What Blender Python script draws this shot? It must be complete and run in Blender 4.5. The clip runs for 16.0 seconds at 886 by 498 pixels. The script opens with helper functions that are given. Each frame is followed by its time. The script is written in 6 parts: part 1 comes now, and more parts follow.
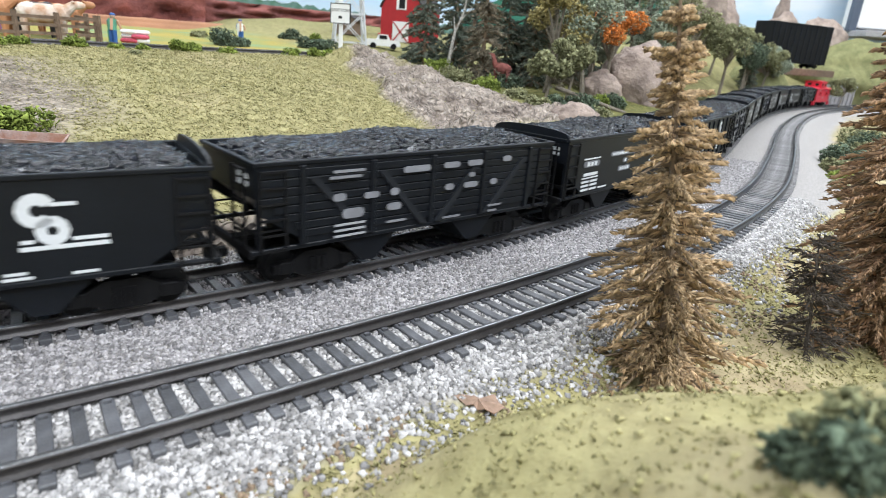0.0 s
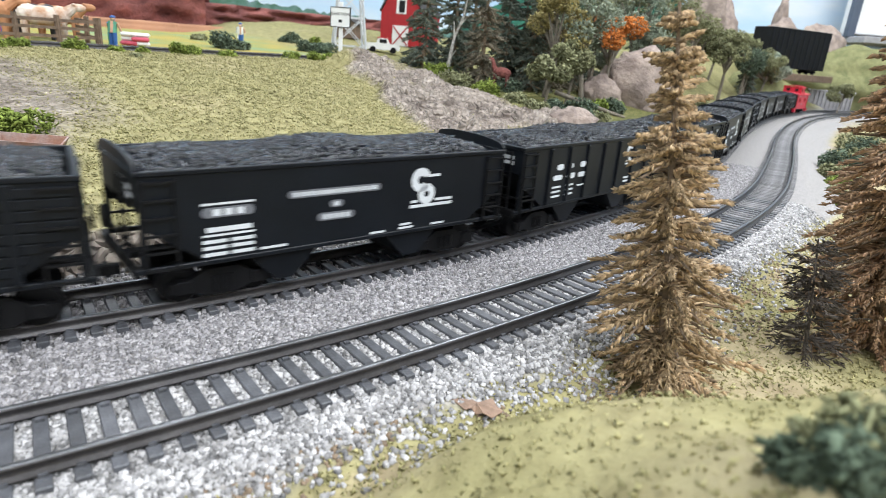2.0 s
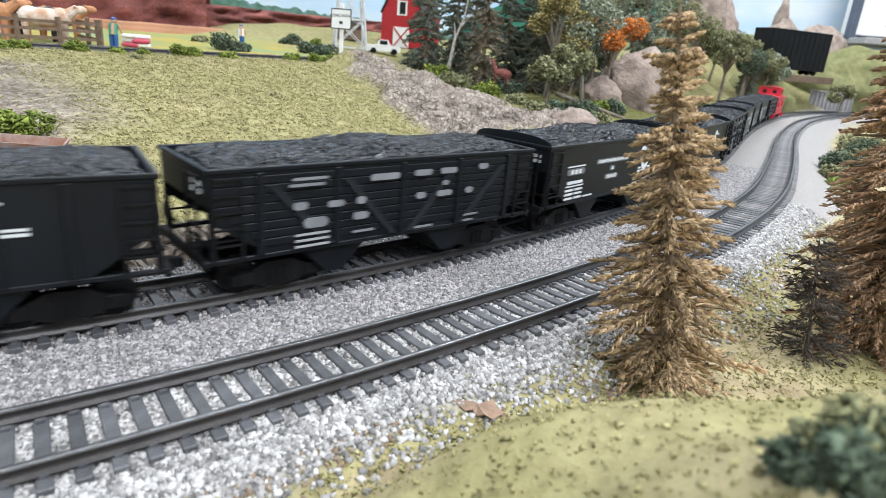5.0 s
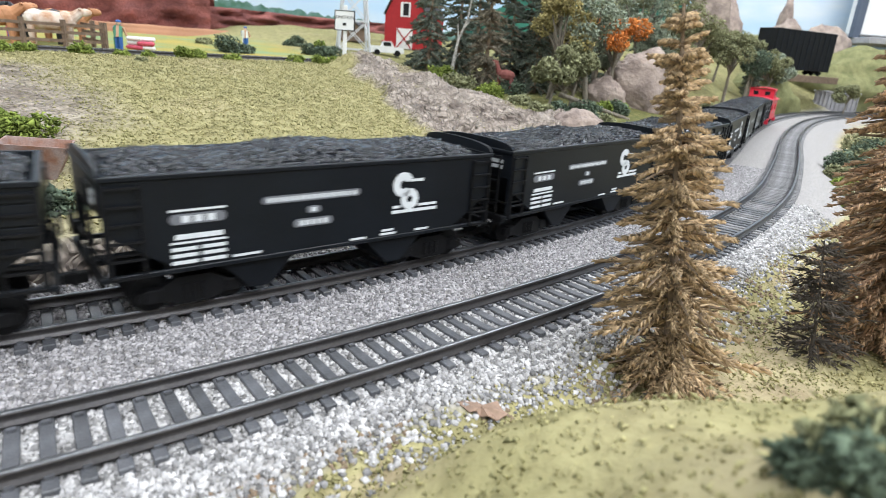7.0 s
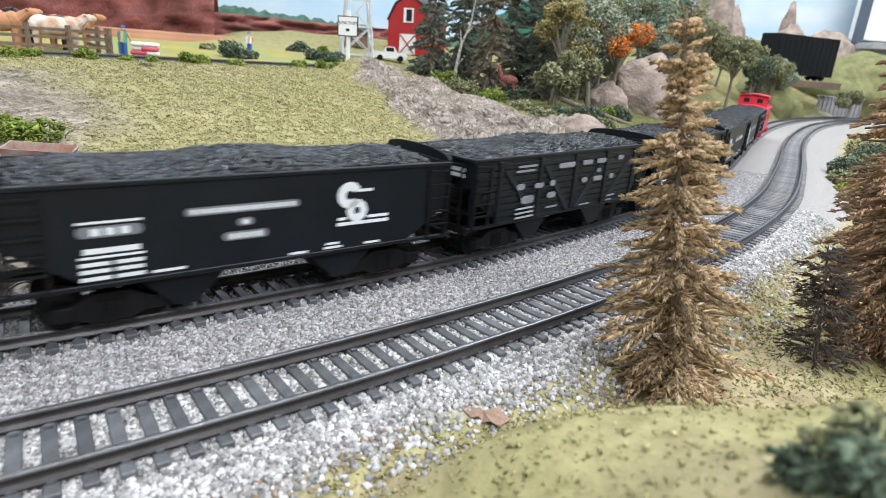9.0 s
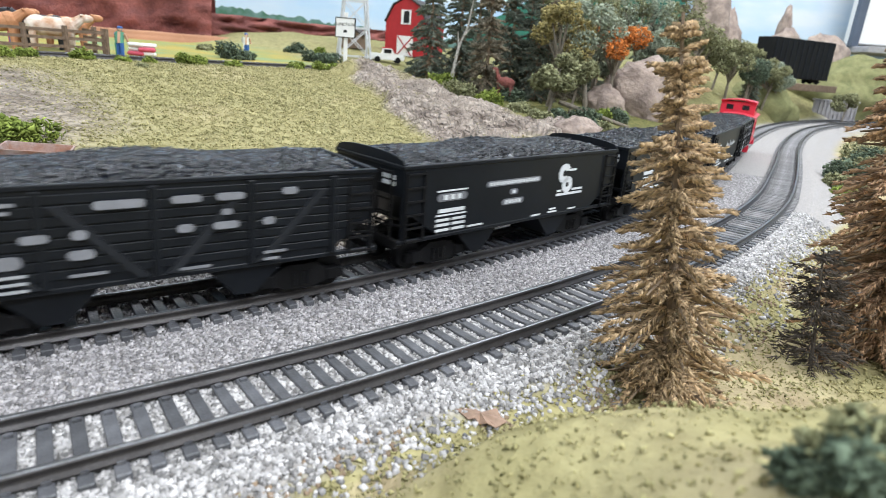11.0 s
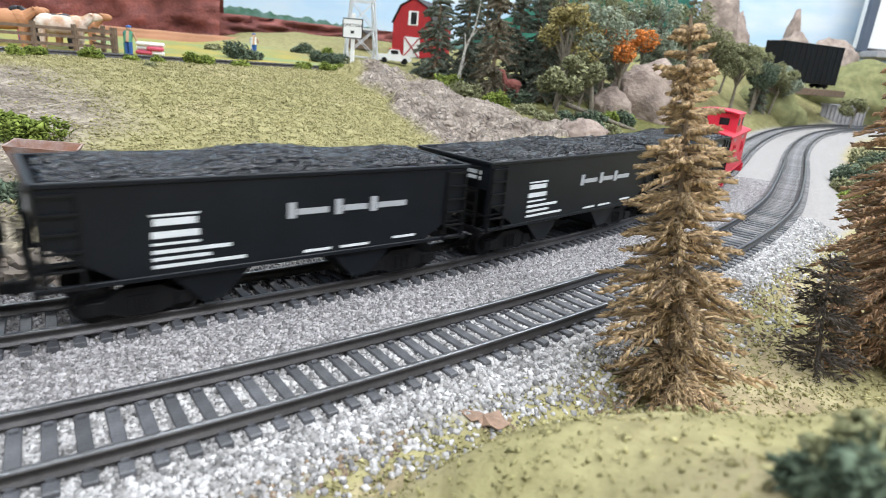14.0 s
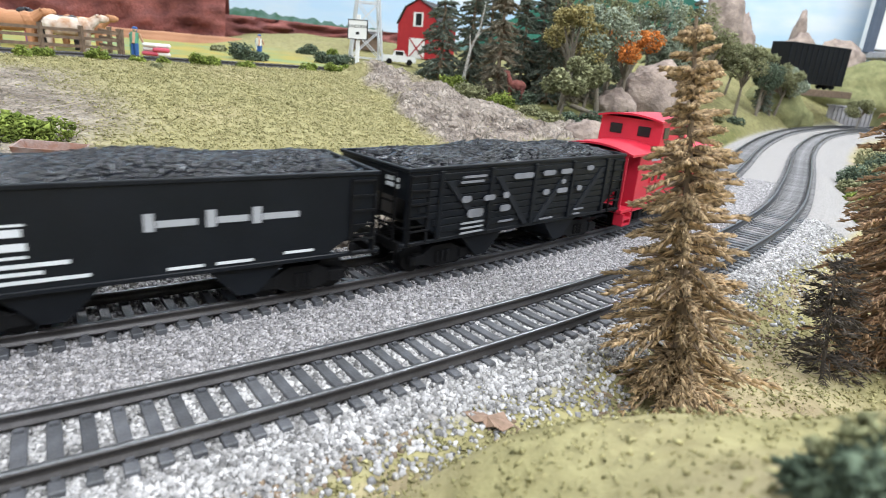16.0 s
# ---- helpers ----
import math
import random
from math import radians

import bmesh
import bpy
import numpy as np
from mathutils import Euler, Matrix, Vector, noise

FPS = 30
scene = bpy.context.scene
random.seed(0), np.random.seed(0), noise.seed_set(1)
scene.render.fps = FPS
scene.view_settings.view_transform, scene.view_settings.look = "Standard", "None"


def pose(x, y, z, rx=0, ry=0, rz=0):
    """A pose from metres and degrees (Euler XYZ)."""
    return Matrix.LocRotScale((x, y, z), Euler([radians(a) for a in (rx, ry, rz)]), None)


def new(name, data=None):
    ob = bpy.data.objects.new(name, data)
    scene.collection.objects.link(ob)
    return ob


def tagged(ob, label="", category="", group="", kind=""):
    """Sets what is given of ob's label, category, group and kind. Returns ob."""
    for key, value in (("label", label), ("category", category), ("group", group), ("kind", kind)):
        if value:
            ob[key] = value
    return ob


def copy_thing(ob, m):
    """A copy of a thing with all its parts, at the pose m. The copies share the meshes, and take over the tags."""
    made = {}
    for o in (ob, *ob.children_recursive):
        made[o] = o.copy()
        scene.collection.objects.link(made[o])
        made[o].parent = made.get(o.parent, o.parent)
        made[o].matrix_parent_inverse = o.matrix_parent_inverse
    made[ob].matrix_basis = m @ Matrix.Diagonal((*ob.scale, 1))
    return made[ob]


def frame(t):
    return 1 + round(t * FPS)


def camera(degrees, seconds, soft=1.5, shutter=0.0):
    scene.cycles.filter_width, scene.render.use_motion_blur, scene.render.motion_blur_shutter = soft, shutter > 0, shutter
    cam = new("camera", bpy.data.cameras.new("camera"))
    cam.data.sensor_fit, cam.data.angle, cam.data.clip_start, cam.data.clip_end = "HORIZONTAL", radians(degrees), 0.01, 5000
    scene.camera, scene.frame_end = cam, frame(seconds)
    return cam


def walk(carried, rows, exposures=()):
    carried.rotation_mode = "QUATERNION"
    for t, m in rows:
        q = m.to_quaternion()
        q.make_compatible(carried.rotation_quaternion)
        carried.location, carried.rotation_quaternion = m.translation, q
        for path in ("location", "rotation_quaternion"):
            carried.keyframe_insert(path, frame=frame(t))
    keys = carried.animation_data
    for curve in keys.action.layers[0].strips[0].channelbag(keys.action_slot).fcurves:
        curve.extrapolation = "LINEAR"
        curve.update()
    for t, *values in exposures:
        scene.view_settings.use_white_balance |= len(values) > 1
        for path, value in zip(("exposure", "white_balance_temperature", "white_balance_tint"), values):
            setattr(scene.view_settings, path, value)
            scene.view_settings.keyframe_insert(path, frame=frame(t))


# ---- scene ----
DEG = 73.01
cam = camera(DEG, 16.0, soft=0.85, shutter=0.7)
cam.data.dof.use_dof = True
cam.data.dof.focus_distance = 0.21
cam.data.dof.aperture_fstop = 32.0
H = 0.0663
WALK = [
    (0, 70.950, -4.229, 1.459), (0.5, 70.939, -4.435, 1.439), (1, 70.943, -4.481, 1.421),
    (1.5, 71.192, -4.373, 1.438), (2, 71.306, -4.490, 1.428), (2.5, 71.399, -4.495, 1.248),
    (3, 71.507, -4.433, 1.149), (3.5, 71.517, -4.426, 1.116), (4, 71.422, -4.459, 1.284),
    (6.5, 71.482, -4.278, 1.688), (7, 71.512, -4.239, 1.793), (7.5, 71.555, -4.269, 1.789),
    (8, 71.658, -4.222, 1.883), (8.5, 71.813, -4.106, 2.024), (9, 71.964, -4.237, 2.050),
    (11.5, 72.178, -4.522, 1.761), (12, 72.251, -4.620, 1.793), (12.5, 72.322, -4.674, 1.978),
    (13, 72.214, -4.812, 2.235), (13.5, 72.171, -4.803, 2.283), (14, 72.213, -4.884, 2.434),
    (14.5, 72.208, -4.918, 2.674), (15, 72.205, -4.941, 2.801), (15.5, 72.202, -4.973, 2.893),
    (16, 72.273, -4.878, 2.874)]
walk(cam, [(t, pose(0, 0, H, a, b, c)) for t, a, b, c in WALK])

# ---- light: assumed fluorescent fixtures of the club room, and front fill ----
scene.view_settings.exposure = 0.72
world = bpy.data.worlds.new("room_world")
scene.world = world
world.use_nodes = True
world.node_tree.nodes["Background"].inputs[0].default_value = (0.75, 0.85, 1.0, 1)
world.node_tree.nodes["Background"].inputs[1].default_value = 0.3
LAMP_W = 11.0
# place and share of each light; the two at y -1.1 are added front fill
LAMPS = [(-0.9, 0.2, 0.5), (0.9, 0.1, 1.4), (-0.9, 1.5, 1.4), (0.8, 1.35, 1.5), (-0.7, -1.1, 1.2), (0.9, -1.1, 3.0)]


def lamp(x, y, share):
    la = bpy.data.lights.new("fluorescent_tube_light", "AREA")
    la.shape, la.size, la.size_y, la.energy, la.color = "RECTANGLE", 1.2, 0.3, LAMP_W * share, (0.87, 0.925, 1.0)
    ob = new("fluorescent_tube_light", la)
    ob.matrix_world = pose(x, y, 1.36, 0, 0, 0)


for lx, ly, share in LAMPS:
    lamp(lx, ly, share)


# ---- materials ----
def material(name, base, rough=0.8, metal=0.0, vary=0.25, scale=200.0, second=None, bump=0.2, fine=1500.0, dist=0.0006, random_value=0.0, spec=0.3, island=0.0):
    """Base colour varied by two noises and per piece, with a fine relief."""
    m = bpy.data.materials.new(name)
    m.use_nodes = True
    n, k = m.node_tree.nodes, m.node_tree.links
    p = n["Principled BSDF"]
    p.inputs["Roughness"].default_value, p.inputs["Metallic"].default_value = rough, metal
    p.inputs["Specular IOR Level"].default_value = spec
    co = n.new("ShaderNodeTexCoord")
    a, b = n.new("ShaderNodeTexNoise"), n.new("ShaderNodeTexNoise")
    a.inputs["Scale"].default_value, b.inputs["Scale"].default_value = scale, fine
    a.inputs["Detail"].default_value, b.inputs["Detail"].default_value = 4, 3
    k.new(co.outputs["Object"], a.inputs["Vector"])
    k.new(co.outputs["Object"], b.inputs["Vector"])
    dark = second or tuple(c * (1 - vary) for c in base)
    ramp = n.new("ShaderNodeValToRGB")
    ramp.color_ramp.elements[0].position, ramp.color_ramp.elements[1].position = 0.35, 0.65
    ramp.color_ramp.elements[0].color = (*dark, 1)
    ramp.color_ramp.elements[1].color = (*base, 1)
    k.new(a.outputs["Fac"], ramp.inputs["Fac"])
    hsv = n.new("ShaderNodeHueSaturation")
    val = n.new("ShaderNodeMapRange")
    val.inputs["To Min"].default_value, val.inputs["To Max"].default_value = 1 - vary, 1 + vary
    k.new(b.outputs["Fac"], val.inputs["Value"])
    last = val.outputs["Result"]
    for amount, node, out in ((random_value, "ShaderNodeObjectInfo", "Random"), (island, "ShaderNodeNewGeometry", "Random Per Island")):
        if amount:
            info = n.new(node)
            mr = n.new("ShaderNodeMapRange")
            mr.inputs["To Min"].default_value, mr.inputs["To Max"].default_value = 1 - amount, 1 + amount
            k.new(info.outputs[out], mr.inputs["Value"])
            mu = n.new("ShaderNodeMath")
            mu.operation = "MULTIPLY"
            k.new(last, mu.inputs[0])
            k.new(mr.outputs["Result"], mu.inputs[1])
            last = mu.outputs[0]
    k.new(last, hsv.inputs["Value"])
    k.new(ramp.outputs["Color"], hsv.inputs["Color"])
    k.new(hsv.outputs["Color"], p.inputs["Base Color"])
    if bump:
        bu = n.new("ShaderNodeBump")
        bu.inputs["Strength"].default_value, bu.inputs["Distance"].default_value = bump, dist
        k.new(b.outputs["Fac"], bu.inputs["Height"])
        k.new(bu.outputs["Normal"], p.inputs["Normal"])
    return m


M_BLACK = material("black_car_paint", (0.0075, 0.0092, 0.0125), 0.42, vary=0.25, scale=60, bump=0.04, spec=0.2)
M_BRACE = material("dusty_black_paint", (0.016, 0.018, 0.022), 0.6, vary=0.25, scale=60, bump=0.04, spec=0.2)
M_UNDER = material("black_plastic", (0.006, 0.006, 0.007), 0.6, vary=0.3, scale=150, bump=0.05, spec=0.2)
M_COAL = material("coal", (0.010, 0.012, 0.018), 0.16, vary=0.5, scale=900, bump=0.25, fine=2500, dist=0.0004, spec=0.6, island=0.8)
M_WHITE = material("white_lettering", (0.62, 0.64, 0.66), 0.6, vary=0.1, bump=0)
M_GREY = material("grey_lettering", (0.34, 0.35, 0.37), 0.6, vary=0.1, bump=0)
M_DIM = material("worn_grey_lettering", (0.21, 0.215, 0.235), 0.6, vary=0.2, bump=0)
M_PANEL = material("dim_grey_panel", (0.15, 0.155, 0.17), 0.6, vary=0.1, bump=0)
M_RED = material("red_caboose_paint", (0.55, 0.020, 0.045), 0.42, vary=0.12, scale=80, bump=0.04, spec=0.4)
M_RAIL = material("blackened_rail_side", (0.065, 0.060, 0.060), 0.42, metal=0.4, vary=0.3, scale=120, bump=0.1)
M_STEEL = material("polished_rail_head", (0.22, 0.225, 0.24), 0.30, metal=0.75, vary=0.3, scale=60, bump=0.05)
M_TIE = material("dark_plastic_tie", (0.095, 0.097, 0.107), 0.45, vary=0.3, scale=260, bump=0.3, random_value=0.22, spec=0.6)
# paler tie for the distance: ballast dust plus grazing sheen put into the colour
M_DUSTY_SHEEN = material("dust_and_sheen_tie", (0.23, 0.225, 0.23), 0.7, vary=0.3, scale=260, bump=0.3, random_value=0.22)
M_STONE = material("white_ballast_stone", (0.40, 0.388, 0.385), 0.85, vary=0.25, scale=400, second=(0.23, 0.222, 0.218), bump=0.25, fine=2500, island=0.6)
M_FINE = material("grey_ballast_stone", (0.37, 0.352, 0.355), 0.85, vary=0.3, scale=500, second=(0.23, 0.22, 0.224), bump=0.25, fine=2500, island=0.55)
M_TURF = material("yellow_green_turf", (0.385, 0.345, 0.175), 0.95, vary=0.16, scale=55, second=(0.27, 0.25, 0.12), bump=0, island=0.28, spec=0.05)
M_BUSH = material("bright_green_foam_foliage", (0.25, 0.30, 0.07), 0.95, vary=0.3, scale=150, second=(0.13, 0.17, 0.04), bump=0, island=0.4, spec=0.05)
M_DARKBUSH = material("dark_green_foam_foliage", (0.14, 0.175, 0.12), 0.95, vary=0.3, scale=150, second=(0.075, 0.10, 0.07), bump=0, island=0.4, spec=0.05)
M_OLIVE = material("olive_foliage", (0.29, 0.29, 0.165), 0.95, vary=0.25, scale=150, second=(0.20, 0.205, 0.11), bump=0, island=0.3, spec=0.05)
M_SAGE = material("sage_lichen", (0.36, 0.40, 0.31), 0.95, vary=0.2, scale=150, second=(0.26, 0.30, 0.22), bump=0, island=0.25, spec=0.05)
M_GOLD = material("golden_foliage", (0.42, 0.35, 0.15), 0.95, vary=0.25, scale=150, second=(0.28, 0.24, 0.11), bump=0, island=0.3, spec=0.05)
M_ORANGE = material("orange_autumn_foliage", (0.66, 0.24, 0.07), 0.95, vary=0.2, scale=150, second=(0.52, 0.17, 0.045), bump=0, island=0.3, spec=0.05)
M_PINE = material("dark_spruce_needles", (0.19, 0.21, 0.165), 0.9, vary=0.3, scale=120, second=(0.10, 0.12, 0.095), bump=0, island=0.4, spec=0.1)
M_BROWNPINE = material("brown_spruce_needles", (0.25, 0.215, 0.16), 0.9, vary=0.3, scale=120, second=(0.14, 0.125, 0.09), bump=0, island=0.45, spec=0.1)
M_DRY = material("dry_ochre_needles", (0.58, 0.42, 0.26), 0.9, vary=0.3, scale=60, second=(0.38, 0.27, 0.155), bump=0, island=0.5, spec=0.1)
M_RUST = material("rust_brown_needles", (0.58, 0.38, 0.245), 0.9, vary=0.3, scale=60, second=(0.38, 0.25, 0.15), bump=0, island=0.5, spec=0.1)
M_TWIG = material("dead_grey_twigs", (0.13, 0.11, 0.095), 0.9, vary=0.3, scale=120, second=(0.07, 0.06, 0.05), bump=0, island=0.4, spec=0.1)
M_SLOPE = material("muted_green_turf", (0.23, 0.225, 0.11), 0.95, vary=0.3, scale=60, second=(0.15, 0.155, 0.075), bump=0.7, fine=400, dist=0.003, spec=0.05)
M_BARK = material("bark", (0.26, 0.19, 0.13), 0.9, vary=0.35, scale=300, bump=0.4)
M_GREYBARK = material("grey_bark", (0.22, 0.19, 0.15), 0.9, vary=0.35, scale=300, bump=0.4)
M_BIRCH = material("birch_bark", (0.62, 0.60, 0.55), 0.8, vary=0.2, scale=500, second=(0.25, 0.23, 0.2), bump=0.2)
M_ROCK = material("painted_plaster_rock", (0.37, 0.295, 0.25), 0.9, vary=0.3, scale=45, second=(0.20, 0.155, 0.135), bump=0.7, fine=220, dist=0.004)
M_REDROCK = material("red_sandstone_plaster", (0.25, 0.085, 0.07), 0.9, vary=0.3, scale=30, second=(0.14, 0.05, 0.045), bump=0.6, fine=200, dist=0.004)
M_TAN = material("terracotta_ledge", (0.42, 0.21, 0.12), 0.85, vary=0.2, scale=20, bump=0.2)
M_WOOD = material("weathered_wood", (0.20, 0.14, 0.10), 0.85, vary=0.35, scale=250, bump=0.3)
M_WHITEPAINT = material("white_paint", (0.78, 0.78, 0.77), 0.6, vary=0.06, scale=100, bump=0.05)
M_INK = material("black_ink", (0.02, 0.02, 0.02), 0.6, vary=0.1, bump=0)
M_BARN = material("red_barn_paint", (0.40, 0.025, 0.03), 0.6, vary=0.15, scale=120, bump=0.1)
M_ROOF = material("dark_shingles", (0.06, 0.055, 0.055), 0.8, vary=0.3, scale=300, bump=0.3)
M_CONCRETE = material("grey_concrete", (0.36, 0.35, 0.36), 0.85, vary=0.2, scale=120, bump=0.2)
M_SKIN = material("tan_plastic", (0.55, 0.33, 0.22), 0.6, vary=0.1, bump=0)
M_SHIRT = material("green_plastic", (0.10, 0.30, 0.20), 0.6, vary=0.1, bump=0)
M_BLUE = material("blue_plastic", (0.04, 0.12, 0.36), 0.6, vary=0.1, bump=0)
M_PINK = material("pink_plastic", (0.55, 0.09, 0.14), 0.6, vary=0.1, bump=0)
M_COW = material("brown_cow_coat", (0.50, 0.24, 0.12), 0.7, vary=0.15, scale=150, bump=0.05)
M_PALECOW = material("white_and_tan_cow_coat", (0.75, 0.66, 0.58), 0.7, vary=0.1, scale=110, second=(0.45, 0.24, 0.13), bump=0.05)
M_DARKCOW = material("black_cow_coat", (0.03, 0.03, 0.035), 0.6, vary=0.1, bump=0.05)
M_WALL = material("room_wall_paint", (0.72, 0.72, 0.70), 0.9, vary=0.05, scale=4, bump=0.05)
M_CEIL = material("ceiling_tile", (0.80, 0.80, 0.78), 0.9, vary=0.05, scale=4, bump=0.05)
M_FLOOR = material("room_floor", (0.25, 0.24, 0.22), 0.7, vary=0.1, scale=6, bump=0.05)
M_LEAF = material("dry_leaf", (0.30, 0.20, 0.145), 0.7, vary=0.3, scale=300, bump=0.3)
M_IRON = material("rusty_bin_metal", (0.30, 0.23, 0.21), 0.8, vary=0.3, scale=200, second=(0.24, 0.12, 0.08), bump=0.3)
M_STEELGREY = material("silver_tower_paint", (0.62, 0.63, 0.66), 0.55, metal=0.2, vary=0.1, scale=100, bump=0.05)
M_SLATE = material("dark_blue_steel", (0.09, 0.11, 0.15), 0.5, vary=0.15, scale=20, bump=0.05)
M_GLASS = material("dark_window", (0.012, 0.012, 0.014), 0.15, vary=0.1, bump=0, spec=0.5)
M_HILLBOARD = material("teal_painted_hill", (0.040, 0.165, 0.115), 0.9, vary=0.25, scale=14, second=(0.025, 0.11, 0.085), bump=0.05)
M_TREEBOARD = material("painted_treeline", (0.07, 0.16, 0.11), 0.9, vary=0.35, scale=40, second=(0.16, 0.26, 0.25), bump=0.05)


def ground_material():
    """Turf, plaster rock, dirt and ballast dust, chosen by the mesh's own masks."""
    m = bpy.data.materials.new("layout_scenery")
    m.use_nodes = True
    n, k = m.node_tree.nodes, m.node_tree.links
    p = n["Principled BSDF"]
    p.inputs["Roughness"].default_value, p.inputs["Specular IOR Level"].default_value = 0.95, 0.08
    co = n.new("ShaderNodeTexCoord")

    def noise_node(scale, detail=5):
        a = n.new("ShaderNodeTexNoise")
        a.inputs["Scale"].default_value, a.inputs["Detail"].default_value = scale, detail
        k.new(co.outputs["Object"], a.inputs["Vector"])
        return a.outputs["Fac"]

    def ramp(fac, *stops):
        r = n.new("ShaderNodeValToRGB")
        e = r.color_ramp.elements
        while len(e) < len(stops):
            e.new(0.5)
        for el, (pos, col) in zip(e, stops):
            el.position, el.color = pos, (*col, 1)
        k.new(fac, r.inputs["Fac"])
        return r.outputs["Color"]

    def mix(fac, a, b):
        x = n.new("ShaderNodeMix")
        x.data_type = "RGBA"
        k.new(fac, x.inputs["Factor"])
        k.new(a, x.inputs["A"])
        k.new(b, x.inputs["B"])
        return x.outputs["Result"]

    def mask(name):
        a = n.new("ShaderNodeAttribute")
        a.attribute_name = name
        return a.outputs["Fac"]

    big, mid, tiny = noise_node(18), noise_node(140), noise_node(900)
    turf = ramp(mid, (0.30, (0.22, 0.195, 0.095)), (0.55, (0.30, 0.27, 0.135)), (0.75, (0.37, 0.335, 0.17)))
    rock = ramp(noise_node(55, 7), (0.30, (0.22, 0.178, 0.152)), (0.5, (0.37, 0.312, 0.268)), (0.7, (0.46, 0.395, 0.34)))
    dirt = ramp(noise_node(60, 6), (0.35, (0.30, 0.235, 0.15)), (0.65, (0.44, 0.375, 0.225)))
    ball = ramp(tiny, (0.3, (0.20, 0.19, 0.185)), (0.6, (0.36, 0.34, 0.33)))
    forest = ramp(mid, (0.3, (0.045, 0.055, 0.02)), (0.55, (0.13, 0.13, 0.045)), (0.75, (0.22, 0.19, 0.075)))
    field = ramp(big, (0.35, (0.20, 0.27, 0.14)), (0.5, (0.27, 0.26, 0.09)), (0.66, (0.36, 0.28, 0.08)))
    col = mix(mask("dirt"), turf, dirt)
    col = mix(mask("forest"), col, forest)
    col = mix(mask("field"), col, field)
    col = mix(mask("rock"), col, rock)
    col = mix(mask("ballast"), col, ball)
    k.new(col, p.inputs["Base Color"])
    b1, b2 = n.new("ShaderNodeBump"), n.new("ShaderNodeBump")
    b1.inputs["Strength"].default_value, b1.inputs["Distance"].default_value = 0.35, 0.0015
    b2.inputs["Strength"].default_value, b2.inputs["Distance"].default_value = 0.6, 0.0006
    k.new(noise_node(320), b1.inputs["Height"])
    k.new(tiny, b2.inputs["Height"])
    k.new(b1.outputs["Normal"], b2.inputs["Normal"])
    b3, mul, crag = n.new("ShaderNodeBump"), n.new("ShaderNodeMath"), n.new("ShaderNodeTexVoronoi")
    crag.feature = "DISTANCE_TO_EDGE"
    crag.inputs["Scale"].default_value = 48
    warp = n.new("ShaderNodeMixRGB")
    warp.inputs["Fac"].default_value = 0.12
    wob = n.new("ShaderNodeTexNoise")
    wob.inputs["Scale"].default_value = 60
    k.new(co.outputs["Object"], wob.inputs["Vector"])
    k.new(co.outputs["Object"], warp.inputs["Color1"])
    k.new(wob.outputs["Color"], warp.inputs["Color2"])
    k.new(warp.outputs["Color"], crag.inputs["Vector"])
    mul.operation = "MULTIPLY"
    k.new(crag.outputs["Distance"], mul.inputs[0])
    k.new(mask("rock"), mul.inputs[1])
    b3.inputs["Strength"].default_value, b3.inputs["Distance"].default_value = 0.9, 0.016
    k.new(mul.outputs[0], b3.inputs["Height"])
    k.new(b2.outputs["Normal"], b3.inputs["Normal"])
    k.new(b3.outputs["Normal"], p.inputs["Normal"])
    return m


M_GROUND = ground_material()


def backdrop_material():
    """A painted sky: pale near the bottom, blue above, with soft clouds."""
    m = bpy.data.materials.new("painted_sky")
    m.use_nodes = True
    n, k = m.node_tree.nodes, m.node_tree.links
    p = n["Principled BSDF"]
    p.inputs["Roughness"].default_value = 0.9
    co, sep = n.new("ShaderNodeTexCoord"), n.new("ShaderNodeSeparateXYZ")
    k.new(co.outputs["Object"], sep.inputs[0])
    r = n.new("ShaderNodeValToRGB")
    e = r.color_ramp.elements
    e[0].position, e[0].color = 0.05, (0.50, 0.64, 0.76, 1)
    e[1].position, e[1].color = 0.6, (0.25, 0.43, 0.68, 1)
    k.new(sep.outputs["Z"], r.inputs["Fac"])
    mp = n.new("ShaderNodeMapping")
    mp.inputs["Scale"].default_value = (2.2, 2.2, 7)
    k.new(co.outputs["Object"], mp.inputs["Vector"])
    a = n.new("ShaderNodeTexNoise")
    a.inputs["Scale"].default_value, a.inputs["Detail"].default_value = 1.6, 6
    k.new(mp.outputs[0], a.inputs["Vector"])
    c = n.new("ShaderNodeValToRGB")
    c.color_ramp.elements[0].position, c.color_ramp.elements[1].position = 0.42, 0.66
    k.new(a.outputs["Fac"], c.inputs["Fac"])
    x = n.new("ShaderNodeMix")
    x.data_type = "RGBA"
    k.new(c.outputs["Color"], x.inputs["Factor"])
    k.new(r.outputs["Color"], x.inputs["A"])
    x.inputs["B"].default_value = (0.62, 0.67, 0.72, 1)
    k.new(x.outputs["Result"], p.inputs["Base Color"])
    return m


M_SKY = backdrop_material()


# ---- mesh helpers ----
def mesh_np(name, verts, tris, mat):
    """A mesh from arrays of corners and triangles."""
    me = bpy.data.meshes.new(name)
    verts, tris = np.asarray(verts, np.float32), np.asarray(tris, np.int32)
    me.vertices.add(len(verts))
    me.vertices.foreach_set("co", verts.ravel())
    me.loops.add(tris.size)
    me.loops.foreach_set("vertex_index", tris.ravel())
    me.polygons.add(len(tris))
    me.polygons.foreach_set("loop_start", np.arange(0, tris.size, 3, dtype=np.int32))
    me.polygons.foreach_set("loop_total", np.full(len(tris), 3, np.int32))
    me.update(calc_edges=True)
    me.materials.append(mat)
    return me


